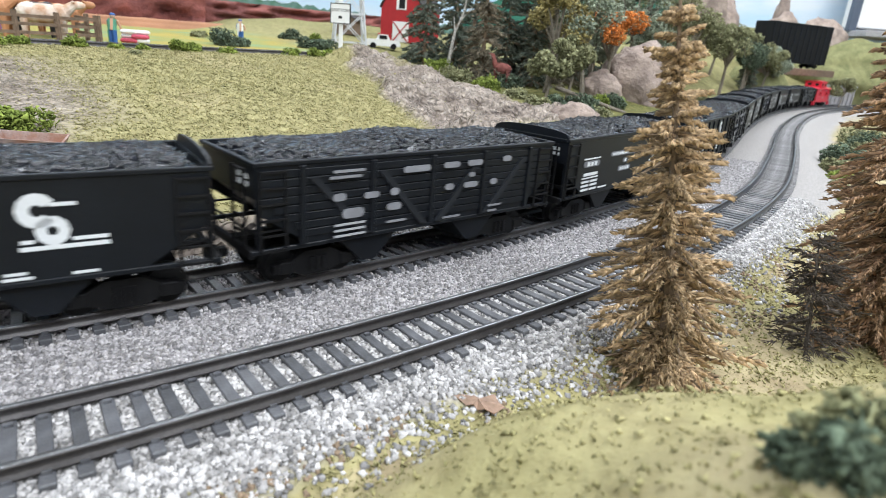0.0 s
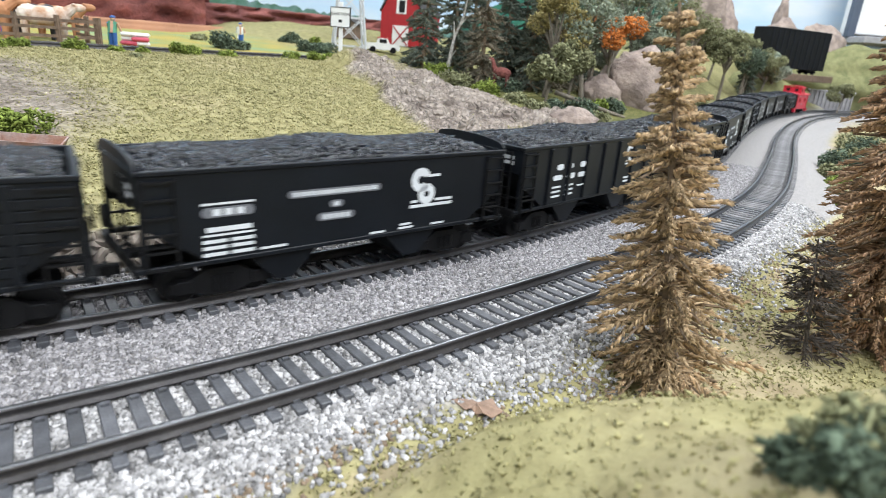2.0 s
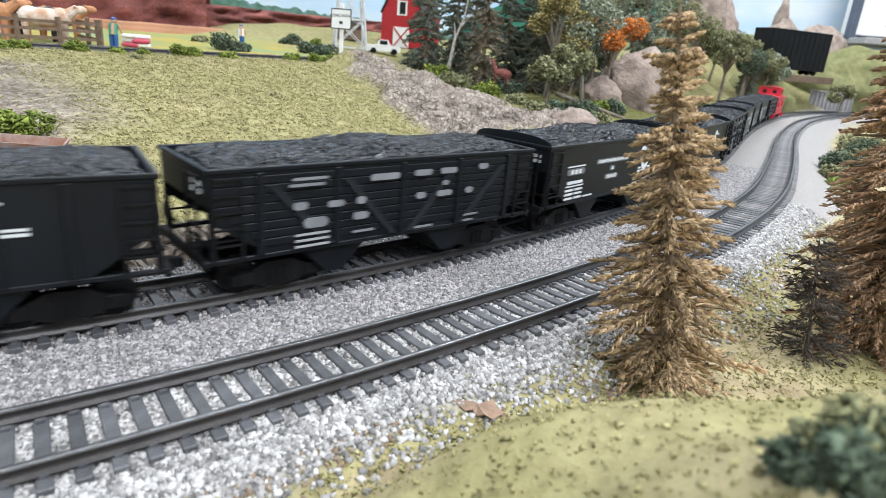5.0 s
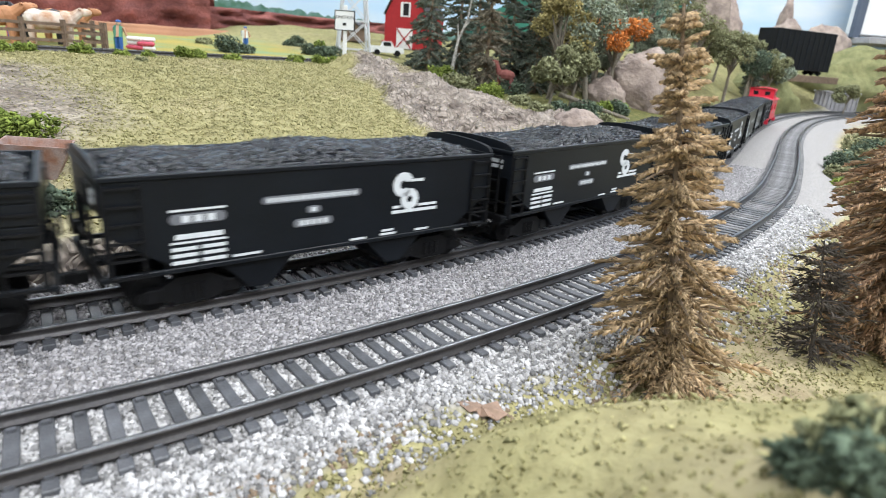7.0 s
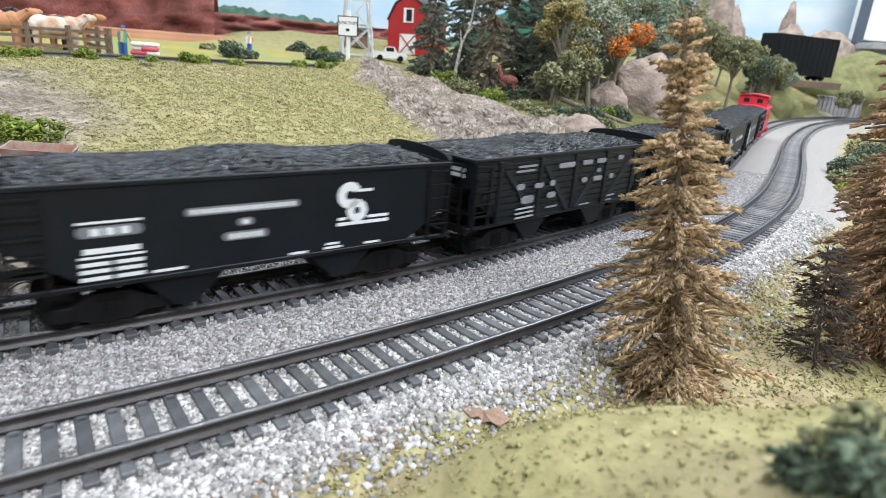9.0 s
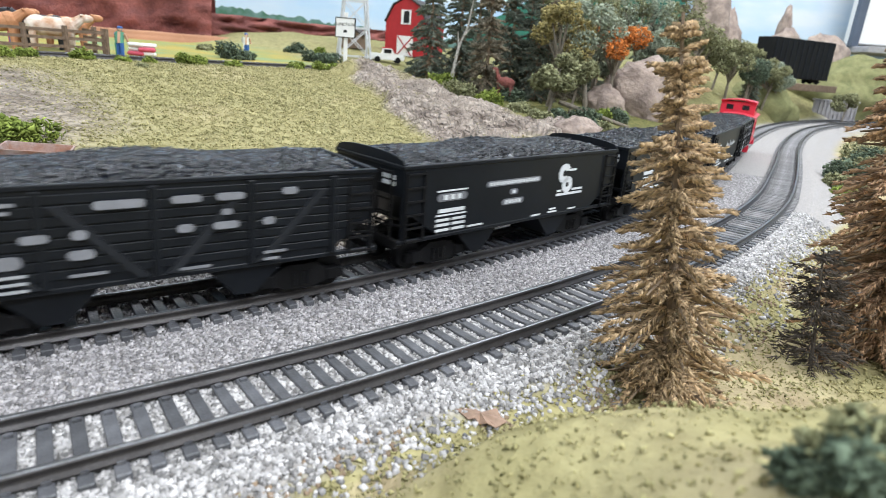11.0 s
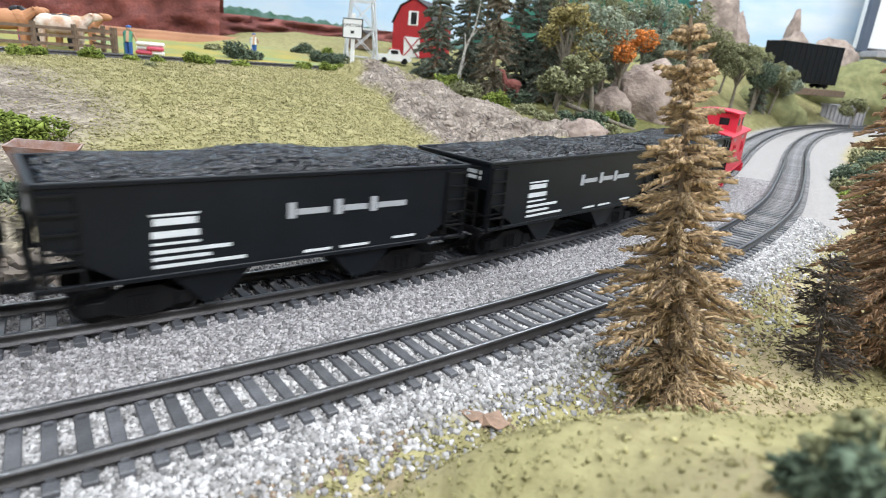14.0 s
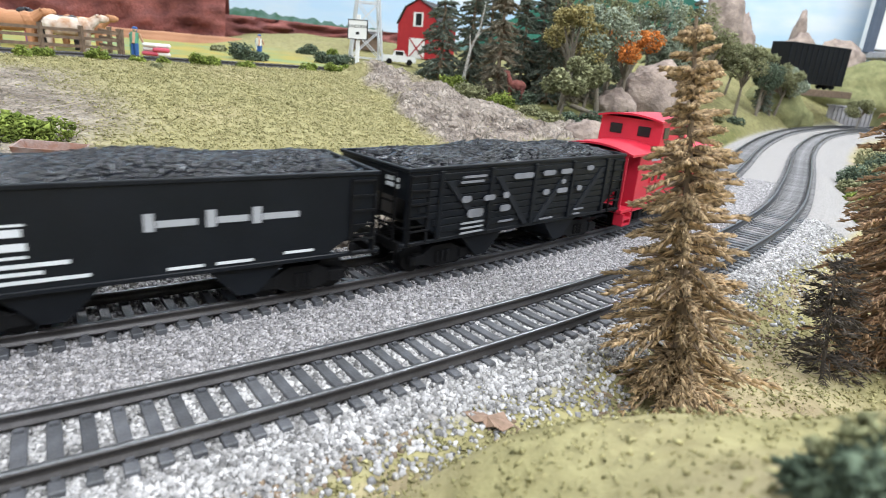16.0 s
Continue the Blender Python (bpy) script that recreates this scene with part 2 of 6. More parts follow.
def box(bm, x0, x1, y0, y1, z0, z1, bevel=0.0):
    r = bmesh.ops.create_cube(bm, size=1)
    bmesh.ops.scale(bm, vec=(x1 - x0, y1 - y0, z1 - z0), verts=r["verts"])
    bmesh.ops.translate(bm, vec=((x0 + x1) / 2, (y0 + y1) / 2, (z0 + z1) / 2), verts=r["verts"])
    if bevel:
        es = {e for v in r["verts"] for e in v.link_edges}
        bmesh.ops.bevel(bm, geom=list(es), offset=bevel, segments=1, affect="EDGES")


def bar(bm, a, b, w, h=None):
    """A beam of square section from a to b."""
    a, b = Vector(a), Vector(b)
    d = b - a
    h = h or w
    r = bmesh.ops.create_cube(bm, size=1)
    bmesh.ops.scale(bm, vec=(w, h, d.length), verts=r["verts"])
    m = Matrix.Translation((a + b) / 2) @ d.to_track_quat("Z", "Y").to_matrix().to_4x4()
    bmesh.ops.transform(bm, matrix=m, verts=r["verts"])


def rod(bm, a, b, r1, r2=None, n=8):
    a, b = Vector(a), Vector(b)
    d = b - a
    r = bmesh.ops.create_cone(bm, cap_ends=True, segments=n, radius1=r1, radius2=r1 if r2 is None else r2, depth=d.length)
    m = Matrix.Translation((a + b) / 2) @ d.to_track_quat("Z", "Y").to_matrix().to_4x4()
    bmesh.ops.transform(bm, matrix=m, verts=r["verts"])


def prism(bm, outline, y0, y1):
    """An outline in x and z, drawn out along y."""
    f = [bm.verts.new((x, y0, z)) for x, z in outline]
    g = [bm.verts.new((x, y1, z)) for x, z in outline]
    bm.faces.new(f)
    bm.faces.new(list(reversed(g)))
    for i in range(len(f)):
        j = (i + 1) % len(f)
        bm.faces.new((f[j], f[i], g[i], g[j]))


def ball(bm, c, r, sub=2, squash=(1, 1, 1)):
    q = bmesh.ops.create_icosphere(bm, subdivisions=sub, radius=1)
    bmesh.ops.scale(bm, vec=(r * squash[0], r * squash[1], r * squash[2]), verts=q["verts"])
    bmesh.ops.translate(bm, vec=c, verts=q["verts"])


def finish(name, bm, mat, scale=1.0):
    if scale != 1.0:
        bmesh.ops.scale(bm, vec=(scale,) * 3, verts=bm.verts)
    bmesh.ops.recalc_face_normals(bm, faces=bm.faces)
    me = bpy.data.meshes.new(name)
    bm.to_mesh(me)
    bm.free()
    me.materials.append(mat)
    return me


def part(name, bm, mat, parent, label="", scale=1.0):
    ob = new(name, bm if isinstance(bm, bpy.types.Mesh) else finish(name, bm, mat, scale))
    ob.parent = parent
    return tagged(ob, label)


def thing(name, m, label, category, group="", kind="", data=None):
    ob = new(name, data)
    ob.matrix_world = m
    return tagged(ob, label, category, group, kind)


MM = 0.001


# ---- the two parallel tracks ----
LENGTHS = [0.07, 0.12, 0.12, 0.15, 0.22, 0.22, 0.2, 0.2, 0.3]
BENDS = [0.04818, 0.04818, 1.02977, 0.90904, 0.99898, 0.14717, -0.22445, -0.24039, -0.47516]
LEAD, SPACING, STEP = 1.4, 0.05196, 0.004


def track_line():
    """The near track's centre line, with a straight lead behind and an arc beyond."""
    a0 = 0.56441
    pts = [(-0.27303 - math.cos(a0) * d, -0.05 - math.sin(a0) * d) for d in np.arange(LEAD, 0.001, -0.02)]
    x, y, a = -0.27303, -0.05, a0
    for L, kk in list(zip(LENGTHS, BENDS)) + [(0.5, -0.9)]:
        n = max(2, int(round(L / STEP)))
        for i in range(n):
            pts.append((x, y))
            x, y, a = x + math.cos(a + kk * L / n / 2) * L / n, y + math.sin(a + kk * L / n / 2) * L / n, a + kk * L / n
    return np.array(pts)


def offset_line(line, o):
    t = np.gradient(line, axis=0)
    t /= np.linalg.norm(t, axis=1)[:, None]
    return line + o * np.c_[-t[:, 1], t[:, 0]]


NEAR = track_line()
BACK = offset_line(NEAR, SPACING)


class Line:
    """A centre line measured by the way along it; 0 is at the end of the straight lead."""

    def __init__(self, pts):
        self.p = pts
        s = np.r_[0, np.cumsum(np.linalg.norm(np.diff(pts, axis=0), axis=1))]
        self.s = s - s[70]

    def at(self, s):
        return np.array([np.interp(s, self.s, self.p[:, 0]), np.interp(s, self.s, self.p[:, 1])])

    def heading(self, s):
        d = self.at(s + 0.004) - self.at(s - 0.004)
        return math.atan2(d[1], d[0])

    def away(self, x, y):
        """Signed distance from the line, positive on the far side."""
        q, out = np.c_[np.ravel(x), np.ravel(y)], []
        t = np.gradient(self.p, axis=0)
        t /= np.linalg.norm(t, axis=1)[:, None]
        for c in np.array_split(q, max(1, len(q) // 4000)):
            i = ((c[:, None, :] - self.p[None]) ** 2).sum(2).argmin(1)
            d = c - self.p[i]
            out.append(-d[:, 0] * t[i, 1] + d[:, 1] * t[i, 0] + 0)
            far = np.abs((d * t[i]).sum(1)) > 0.05
            out[-1] = np.where(far, np.sign(out[-1]) * np.linalg.norm(d, axis=1), out[-1])
        return np.concatenate(out).reshape(np.shape(x))


NEAR_LINE, BACK_LINE = Line(NEAR), Line(BACK)


def smooth(a, b, x):
    t = np.clip((x - a) / (b - a), 0, 1)
    return t * t * (3 - 2 * t)


def lumps(x, y, scale, seed=0):
    """Smooth wave noise of two octaves, from -1 to 1."""
    rs = np.random.RandomState(seed)
    z = np.zeros(np.shape(x))
    for k in range(9):
        a, ph = rs.rand() * 6.283, rs.rand() * 6.283
        w = scale * (0.6 + 1.6 * rs.rand())
        z += np.sin((x * np.cos(a) + y * np.sin(a)) * w + ph + 1.5 * np.sin((x * np.sin(a) - y * np.cos(a)) * w * 0.7 + k))
    return z / 5


EDGE, EDGE_DIR = np.array([-0.1187, 0.6264]), np.array([0.628, 0.778])
CREST, CREST_DIR = np.array([-0.095, 0.653]), np.array([0.692, -0.721])


def terrain(x, y):
    """Height and the four surface masks of the scenery at x, y."""
    x, y = np.asarray(x, float), np.asarray(y, float)
    on, o = NEAR_LINE.away(x, y), BACK_LINE.away(x, y)
    q = (x - EDGE[0]) * EDGE_DIR[0] + (y - EDGE[1]) * EDGE_DIR[1]
    e = -(x - EDGE[0]) * EDGE_DIR[1] + (y - EDGE[1]) * EDGE_DIR[0]
    rho = (x - CREST[0]) * 0.721 + (y - CREST[1]) * 0.692
    tau = (x - CREST[0]) * CREST_DIR[0] + (y - CREST[1]) * CREST_DIR[1]
    a = np.maximum(o - 0.030, 0)
    # grassy hill behind the train, with a flat top
    b = np.maximum(-e, 0)
    u = a / (a + b + 1e-6)
    hill = -0.006 + 0.010 * smooth(0, 0.010, a) + 0.039 * u ** 1.1 + 0.0012 * lumps(x, y, 40, 3) * smooth(0, 0.03, a) * (1 - smooth(-0.02, 0.02, e))
    hill = np.where(e > 0, 0.043 + 0.035 * np.clip(e - 0.08, 0, 0.3), hill)
    # wooded ground farther along the line
    steep = 0.11 + 0.40 * smooth(0.85, 1.15, y) * smooth(0.20, 0.40, x)
    wood = -0.006 + 0.008 * smooth(0, 0.02, a) + np.minimum(steep * a, 0.085) + 0.004 * lumps(x, y, 22, 5) * smooth(0.02, 0.1, a)
    w = smooth(-0.015, 0.06, rho) * smooth(-0.30, -0.10, tau + 0.0 * x)
    w = np.where(tau < -0.05, smooth(-0.02, 0.25, rho), w)
    away = hill * (1 - w) + wood * w
    rough = 0.0050 * lumps(x, y, 60, 8) - 0.0065 * np.abs(lumps(x, y, 130, 9)) - 0.0030 * np.abs(lumps(x, y, 330, 19)) + 0.004
    # rocky spur
    top = np.interp(tau, [-0.10, -0.02, 0.0, 0.055, 0.12, 0.20, 0.255, 0.30], [0.035, 0.050, 0.058, 0.050, 0.036, 0.024, 0.012, -0.01])
    spur = top - np.where(rho < 0, -rho * 0.30, rho * 0.45) + rough
    rock = smooth(-0.006, 0.010, rho + 0.030 + 0.42 * np.maximum(tau, 0) + 0.010 * lumps(x, y, 55, 4)) * (1 - smooth(0.03, 0.06, rho)) * smooth(-0.06, -0.02, tau)
    rock *= smooth(0.004, 0.012, a) * (1 - smooth(0.36, 0.42, tau)) * (1 - 0.55 * smooth(0.35, 0.8, lumps(x, y, 45, 6)))
    away = away + rock * (0.004 + 1.35 * rough)
    away = np.where(a > 0.004, np.maximum(away, spur), away)
    z = np.where(o > 0.030, away, -0.0046)
    z = np.where((o > 0.0215) & (o <= 0.030), -0.0046 - 0.0014 * smooth(0.0215, 0.030, o), z)
    # camera side
    c = -on
    low = -0.0046 - 0.0075 * smooth(0.018, 0.040, c) + 0.0009 * lumps(x, y, 60, 2) * smooth(0.03, 0.06, c)
    mound = 0.035 * smooth(-0.045, 0.045, x) + 0.10 * np.maximum(x - 0.04, 0)
    mound = np.minimum(mound, 0.045) * (1 - smooth(0.070, 0.124, y)) * smooth(0.018, 0.05, c)
    mound = mound + 0.0145 * np.exp(-((x - 0.037) ** 2 + (y - 0.038) ** 2) / 0.00028)
    z = np.where(c > 0.010, low + mound * (1 + 0.06 * lumps(x, y, 70, 12)), z)
    between = (o <= 0.0215) & (c <= 0.018)
    ballast = np.where(between, 1.0, 0.0)
    ballast = np.maximum(ballast, smooth(0.0280, 0.0205, c - 0.024 * smooth(0.27, 0.42, y) + 0.0030 * lumps(x, y, 110, 7)) * (c > 0))
    ballast = np.where(o > 0.0215, smooth(0.032, 0.027, o), ballast)
    dirtpatch = smooth(0.01, -0.05, q + 0.22 - 0.41 * e + 0.022 * lumps(x, y, 28, 11)) * smooth(-0.010, -0.05, e) * (o > 0.03)
    rock = np.maximum(rock, dirtpatch * 0.9)
    rock = np.maximum(rock, (o > 0.03) * (1 - smooth(0.006, 0.016, a)) * smooth(0.1, 0.0, w))
    dirt = np.maximum(smooth(0.25, 0.9, lumps(x, y, 30, 14)) * 0.35 * (o > 0.03), (c > 0.03) * smooth(-0.2, 0.9, lumps(x, y, 60, 15) + 0.35) * 0.95)
    field = smooth(0.075, 0.12, e) * (1 - smooth(0.0, 0.1, rho)) * (o > 0.03)
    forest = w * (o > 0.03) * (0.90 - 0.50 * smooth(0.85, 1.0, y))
    return z, rock, dirt, field, ballast, forest


def spread(lo, hi, zones):
    """Grid values from lo to hi, with the given step inside each zone and a wider one outside."""
    v, x = [lo], lo
    while x < hi:
        s = 0.04
        for z0, z1, st in zones:
            if z0 <= x < z1:
                s = min(s, st)
        x += s
        v.append(x)
    return np.array(v)


def build_ground():
    xs = spread(-1.45, 2.2, [(-0.55, 0.7, 0.010), (-0.42, 0.36, 0.0027)])
    ys = spread(-0.9, 2.05, [(-0.1, 1.3, 0.010), (0.03, 0.74, 0.0027)])
    gx, gy = np.meshgrid(xs, ys)
    z, *masks = terrain(gx, gy)
    v = np.c_[gx.ravel(), gy.ravel(), z.ravel()]
    nx = len(xs)
    i = (np.arange(len(ys) - 1)[:, None] * nx + np.arange(nx - 1)[None]).ravel()
    tris = np.r_[np.c_[i, i + 1, i + nx + 1], np.c_[i, i + nx + 1, i + nx]]
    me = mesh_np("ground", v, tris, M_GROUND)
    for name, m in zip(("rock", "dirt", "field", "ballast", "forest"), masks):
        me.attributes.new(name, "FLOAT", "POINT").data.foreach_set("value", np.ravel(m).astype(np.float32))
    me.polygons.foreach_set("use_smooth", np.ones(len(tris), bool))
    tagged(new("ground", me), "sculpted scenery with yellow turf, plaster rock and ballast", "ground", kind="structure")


build_ground()


def gz(x, y):
    return float(terrain(np.array([x]), np.array([y]))[0][0])


def scatter(name, pts, sizes, mat, label, category, flat=0.75, seed=1, rough=0.35, parent=None, flake=False):
    """Many small angular pieces, or four-sided flakes, as one object of stuff."""
    rs = np.random.RandomState(seed)
    if flake:
        n = len(pts)
        v = rs.normal(size=(n, 4, 3)) * sizes[:, None, None] * 0.55 * np.array([1, 1, flat]) + pts[:, None, :]
        t = (np.array([(0, 1, 2), (0, 2, 3), (0, 3, 1), (1, 3, 2)])[None] + (np.arange(n) * 4)[:, None, None]).reshape(-1, 3)
        ob = new(name, mesh_np(name, v.reshape(-1, 3), t, mat))
        ob.parent = parent
        return tagged(ob, label, category if parent is None else "", kind="stuff")
    base = np.array([(-1, -1, -1), (1, -1, -1), (1, 1, -1), (-1, 1, -1), (-1, -1, 1), (1, -1, 1), (1, 1, 1), (-1, 1, 1)], float) * 0.5
    quads = [(4, 5, 6, 7), (0, 1, 5, 4), (1, 2, 6, 5), (2, 3, 7, 6), (3, 0, 4, 7)]
    tri = np.array([t for a, b, c, d in quads for t in ((a, b, c), (a, c, d))])
    n = len(pts)
    v = base[None] * (1 + rough * 2 * (rs.rand(n, 8, 3) - 0.5)) * sizes[:, None, None] * np.array([1, 0.8, flat])
    ang, tilt = rs.rand(n) * 6.283, (rs.rand(n, 2) - 0.5) * 1.2
    ca, sa = np.cos(ang)[:, None], np.sin(ang)[:, None]
    for ax, ti in ((0, tilt[:, 0]), (1, tilt[:, 1])):
        ct, st = np.cos(ti)[:, None], np.sin(ti)[:, None]
        h = v[:, :, ax] * ct - v[:, :, 2] * st
        v[:, :, 2] = v[:, :, ax] * st + v[:, :, 2] * ct
        v[:, :, ax] = h
    x, y = v[:, :, 0] * ca - v[:, :, 1] * sa, v[:, :, 0] * sa + v[:, :, 1] * ca
    v = np.stack([x, y, v[:, :, 2]], 2) + pts[:, None, :]
    t = (tri[None] + (np.arange(n) * 8)[:, None, None]).reshape(-1, 3)
    ob = new(name, mesh_np(name, v.reshape(-1, 3), t, mat))
    ob.parent = parent
    return tagged(ob, label, category if parent is None else "", kind="stuff")


def strip_points(line, s0, s1, o0, o1, n, seed):
    """Random points beside a line; positive offsets lie on its far side."""
    rs = np.random.RandomState(seed)
    s, o = s0 + (s1 - s0) * rs.rand(n) ** 1.25, o0 + (o1 - o0) * rs.rand(n)
    x, y = np.interp(s, line.s, line.p[:, 0]), np.interp(s, line.s, line.p[:, 1])
    h = np.interp(s, line.s, np.unwrap(np.arctan2(*np.gradient(line.p, axis=0).T[::-1])))
    return x - np.sin(h) * o, y + np.cos(h) * o


def build_ballast():
    rs = np.random.RandomState(4)
    x, y = strip_points(NEAR_LINE, 0.13, 0.62, -0.044, -0.0115, 46000, 21)
    z = terrain(x, y)[0]
    o = NEAR_LINE.away(x, y)
    keep = rs.rand(len(x)) < np.interp(-o + 0.004 * lumps(x, y, 120, 33), [0.0195, 0.0245, 0.031, 0.044], [1, 0.45, 0.08, 0.015])
    x, y, z = x[keep], y[keep], z[keep]
    scatter("white_ballast", np.c_[x, y, z + 0.0003], 0.0006 + 0.0008 * rs.rand(len(x)) ** 2, M_STONE, "loose white ballast stones on the track shoulder", "ballast", seed=5)
    x, y = strip_points(NEAR_LINE, 0.13, 0.75, 0.0125, SPACING - 0.0115, 42000, 22)
    z = terrain(x, y)[0]
    scatter("grey_ballast", np.c_[x, y, z + 0.0002], 0.0005 + 0.0005 * rs.rand(len(x)) ** 1.5, M_FINE, "fine grey ballast between the two tracks", "ballast", seed=6)
    x, y = strip_points(NEAR_LINE, 0.17, 0.6, -0.0125, 0.0125, 24000, 23)
    scatter("track_ballast", np.c_[x, y, np.full(len(x), -0.0040)], 0.0007 + 0.0005 * rs.rand(len(x)), M_STONE, "white ballast packed between the ties", "ballast", seed=7)
    x, y = strip_points(BACK_LINE, 0.13, 0.6, -0.0125, 0.030, 17000, 24)
    z = terrain(x, y)[0]
    scatter("rear_ballast", np.c_[x, y, np.maximum(z, -0.0041)], 0.0006 + 0.0005 * rs.rand(len(x)), M_FINE, "pale ballast under the rear track", "ballast", seed=8)


build_ballast()


def build_turf():
    rs = np.random.RandomState(9)
    n = 185000
    x, y = -0.40 + 0.52 * rs.rand(n), 0.17 + 0.50 * rs.rand(n)
    z, rock, dirt, field, ballast, forest = terrain(x, y)
    o = BACK_LINE.away(x, y)
    e = -(x - EDGE[0]) * EDGE_DIR[1] + (y - EDGE[1]) * EDGE_DIR[0]
    keep = (o > 0.036) & (rs.rand(n) > 0.06 + 0.93 * rock) & (rs.rand(n) > forest) & (e < 0.035)
    clod = lumps(x, y, 620, 35)
    keep &= rs.rand(n) > 0.6 * (clod < -0.6)
    p = np.c_[x, y, z + 0.0002 + 0.0006 * clod][keep]
    scatter("hill_turf", p, 0.0006 + 0.0006 * rs.rand(len(p)), M_TURF, "clumpy yellow-green turf on the hill", "turf", flat=0.8, seed=10, flake=True)
    n = 115000
    x, y = -0.14 + 0.36 * rs.rand(n) ** 1.0, 0.030 + 0.30 * rs.rand(n) ** 1.2
    z, rock, dirt, field, ballast, forest = terrain(x, y)
    on = NEAR_LINE.away(x, y)
    patch = lumps(x, y, 120, 31)
    keep = (on < -0.018) & (rs.rand(n) > ballast * np.where(patch > 0.1, 0.72, 0.95)) & (rs.rand(n) > 0.5 * (patch < -0.6)) & (rs.rand(n) > 0.65 * smooth(-0.008, 0.004, z))
    p = np.c_[x, y, z + 0.0003 + 0.0005 * lumps(x, y, 700, 36)][keep]
    scatter("verge_turf", p, 0.0004 + 0.0006 * rs.rand(len(p)) ** 2, M_TURF, "thin yellow-green turf on the near bank", "turf", flat=0.8, seed=11, flake=True)
    n = 2600
    x, y = strip_points(NEAR_LINE, 0.15, 0.50, -0.044, -0.022, n, 37)
    keep = lumps(x, y, 90, 38) > 0.15
    x, y = x[keep], y[keep]
    scatter("verge_soil", np.c_[x, y, terrain(x, y)[0] + 0.0002], 0.0005 + 0.0006 * rs.rand(len(x)), M_BARK, "dark crumbs of soil along the ballast edge", "soil", seed=39)


build_turf()


def rail_mesh(line, o, s0, s1, prof, mat, z=0.0):
    """A rail profile, in (across, up), swept beside a line."""
    ss = np.arange(s0, s1, 0.006)
    pts = offset_line(np.array([line.at(s) for s in ss]), o)
    t = np.gradient(pts, axis=0)
    t /= np.linalg.norm(t, axis=1)[:, None]
    nrm = np.c_[-t[:, 1], t[:, 0]]
    k = len(prof)
    v = np.concatenate([np.c_[pts + nrm * a, np.full(len(pts), z + b)][:, None] for a, b in prof], 1).reshape(-1, 3)
    tris = []
    for i in range(len(ss) - 1):
        for j in range(k):
            a, b, c, d = i * k + j, i * k + (j + 1) % k, (i + 1) * k + (j + 1) % k, (i + 1) * k + j
            tris += [(a, d, c), (a, c, b)]
    return mesh_np("rail", v, tris, mat)


FOOT = [(-0.0011, -0.0028), (0.0011, -0.0028), (0.0011, -0.0024), (0.00035, -0.0020), (0.00035, -0.0010), (0.00065, -0.0007), (0.00065, -0.00012), (-0.00065, -0.00012), (-0.00065, -0.0007), (-0.00035, -0.0010), (-0.00035, -0.0020), (-0.0011, -0.0024)]
HEAD = [(-0.00058, -0.00014), (0.00058, -0.00014), (0.00050, 0.0), (-0.00050, 0.0)]


def tie_mesh(mat, length=0.0262):
    bm = bmesh.new()
    box(bm, -0.00125, 0.00125, -length / 2, length / 2, -0.0052, -0.0029, 0.00018)
    for sgn in (-1, 1):
        for o in (0.00660, 0.00985):
            box(bm, -0.0007, 0.0007, sgn * o - 0.0005, sgn * o + 0.0005, -0.0029, -0.0023)
    return finish("tie", bm, mat)


def build_track(line, name, label, s0, s1, first, last, gap, z=0.0, phase=0.0):
    tr = tagged(new(name), label, "railway track", kind="structure")
    tr.location = (0, 0, z)
    for o in (-0.0089, 0.0089):
        r = part("rail", rail_mesh(line, o, s0, s1, FOOT, M_RAIL), None, tr)
        part("rail_head", rail_mesh(line, o, s0, s1, HEAD, M_STEEL), None, r, "worn shiny rail head")
    me, dusty_sheen = tie_mesh(M_TIE), tie_mesh(M_DUSTY_SHEEN)
    rest = []
    for i in range(int((s1 - s0) / gap)):
        s = s0 + phase + i * gap
        p, a = line.at(s), line.heading(s)
        jog = math.sin(i * 12.9898) * 0.02
        m = pose(p[0], p[1], 0, 0, 0, math.degrees(a + jog))
        if first <= s <= last:
            # farther ties take the paler colour that includes the painted sheen
            t = new("tie", me if s < 0.56 + 0.06 * math.sin(i * 7.3) else dusty_sheen)
            t.parent, t.matrix_local = tr, m
        else:
            rest.append(m)
    if rest:
        c = np.array([v.co for v in me.vertices])
        me.calc_loop_triangles()
        t0 = np.array([t.vertices for t in me.loop_triangles])
        v = np.concatenate([c @ np.array(m.to_3x3()).T + np.array(m.translation) for m in rest])
        t = np.concatenate([t0 + i * len(c) for i in range(len(rest))])
        tagged(part("far_ties", mesh_np("far_ties", v, t, M_DUSTY_SHEEN), None, tr), kind="stuff")
    return tr


# ---- rolling stock, in millimetres; x points to the rear of the train ----
HALF, TOP, SILL, WIDE = 56.5, 35.3, 12.2, 17.5


def wheelset_mesh():
    bm = bmesh.new()
    for y in (-8.6, 8.6):
        rod(bm, (0, y - 1.2, 0), (0, y + 1.2, 0), 4.7, n=20)
        rod(bm, (0, y - math.copysign(1.9, y), 0), (0, y - math.copysign(1.2, y), 0), 5.3, n=20)
        for k in range(4):
            a = k * math.pi / 2
            rod(bm, (2.8 * math.cos(a), y - 1.4, 2.8 * math.sin(a)), (2.8 * math.cos(a), y + 1.4, 2.8 * math.sin(a)), 0.6, n=6)
    rod(bm, (0, -12, 0), (0, 12, 0), 0.9, n=8)
    return finish("wheelset", bm, M_UNDER, MM)


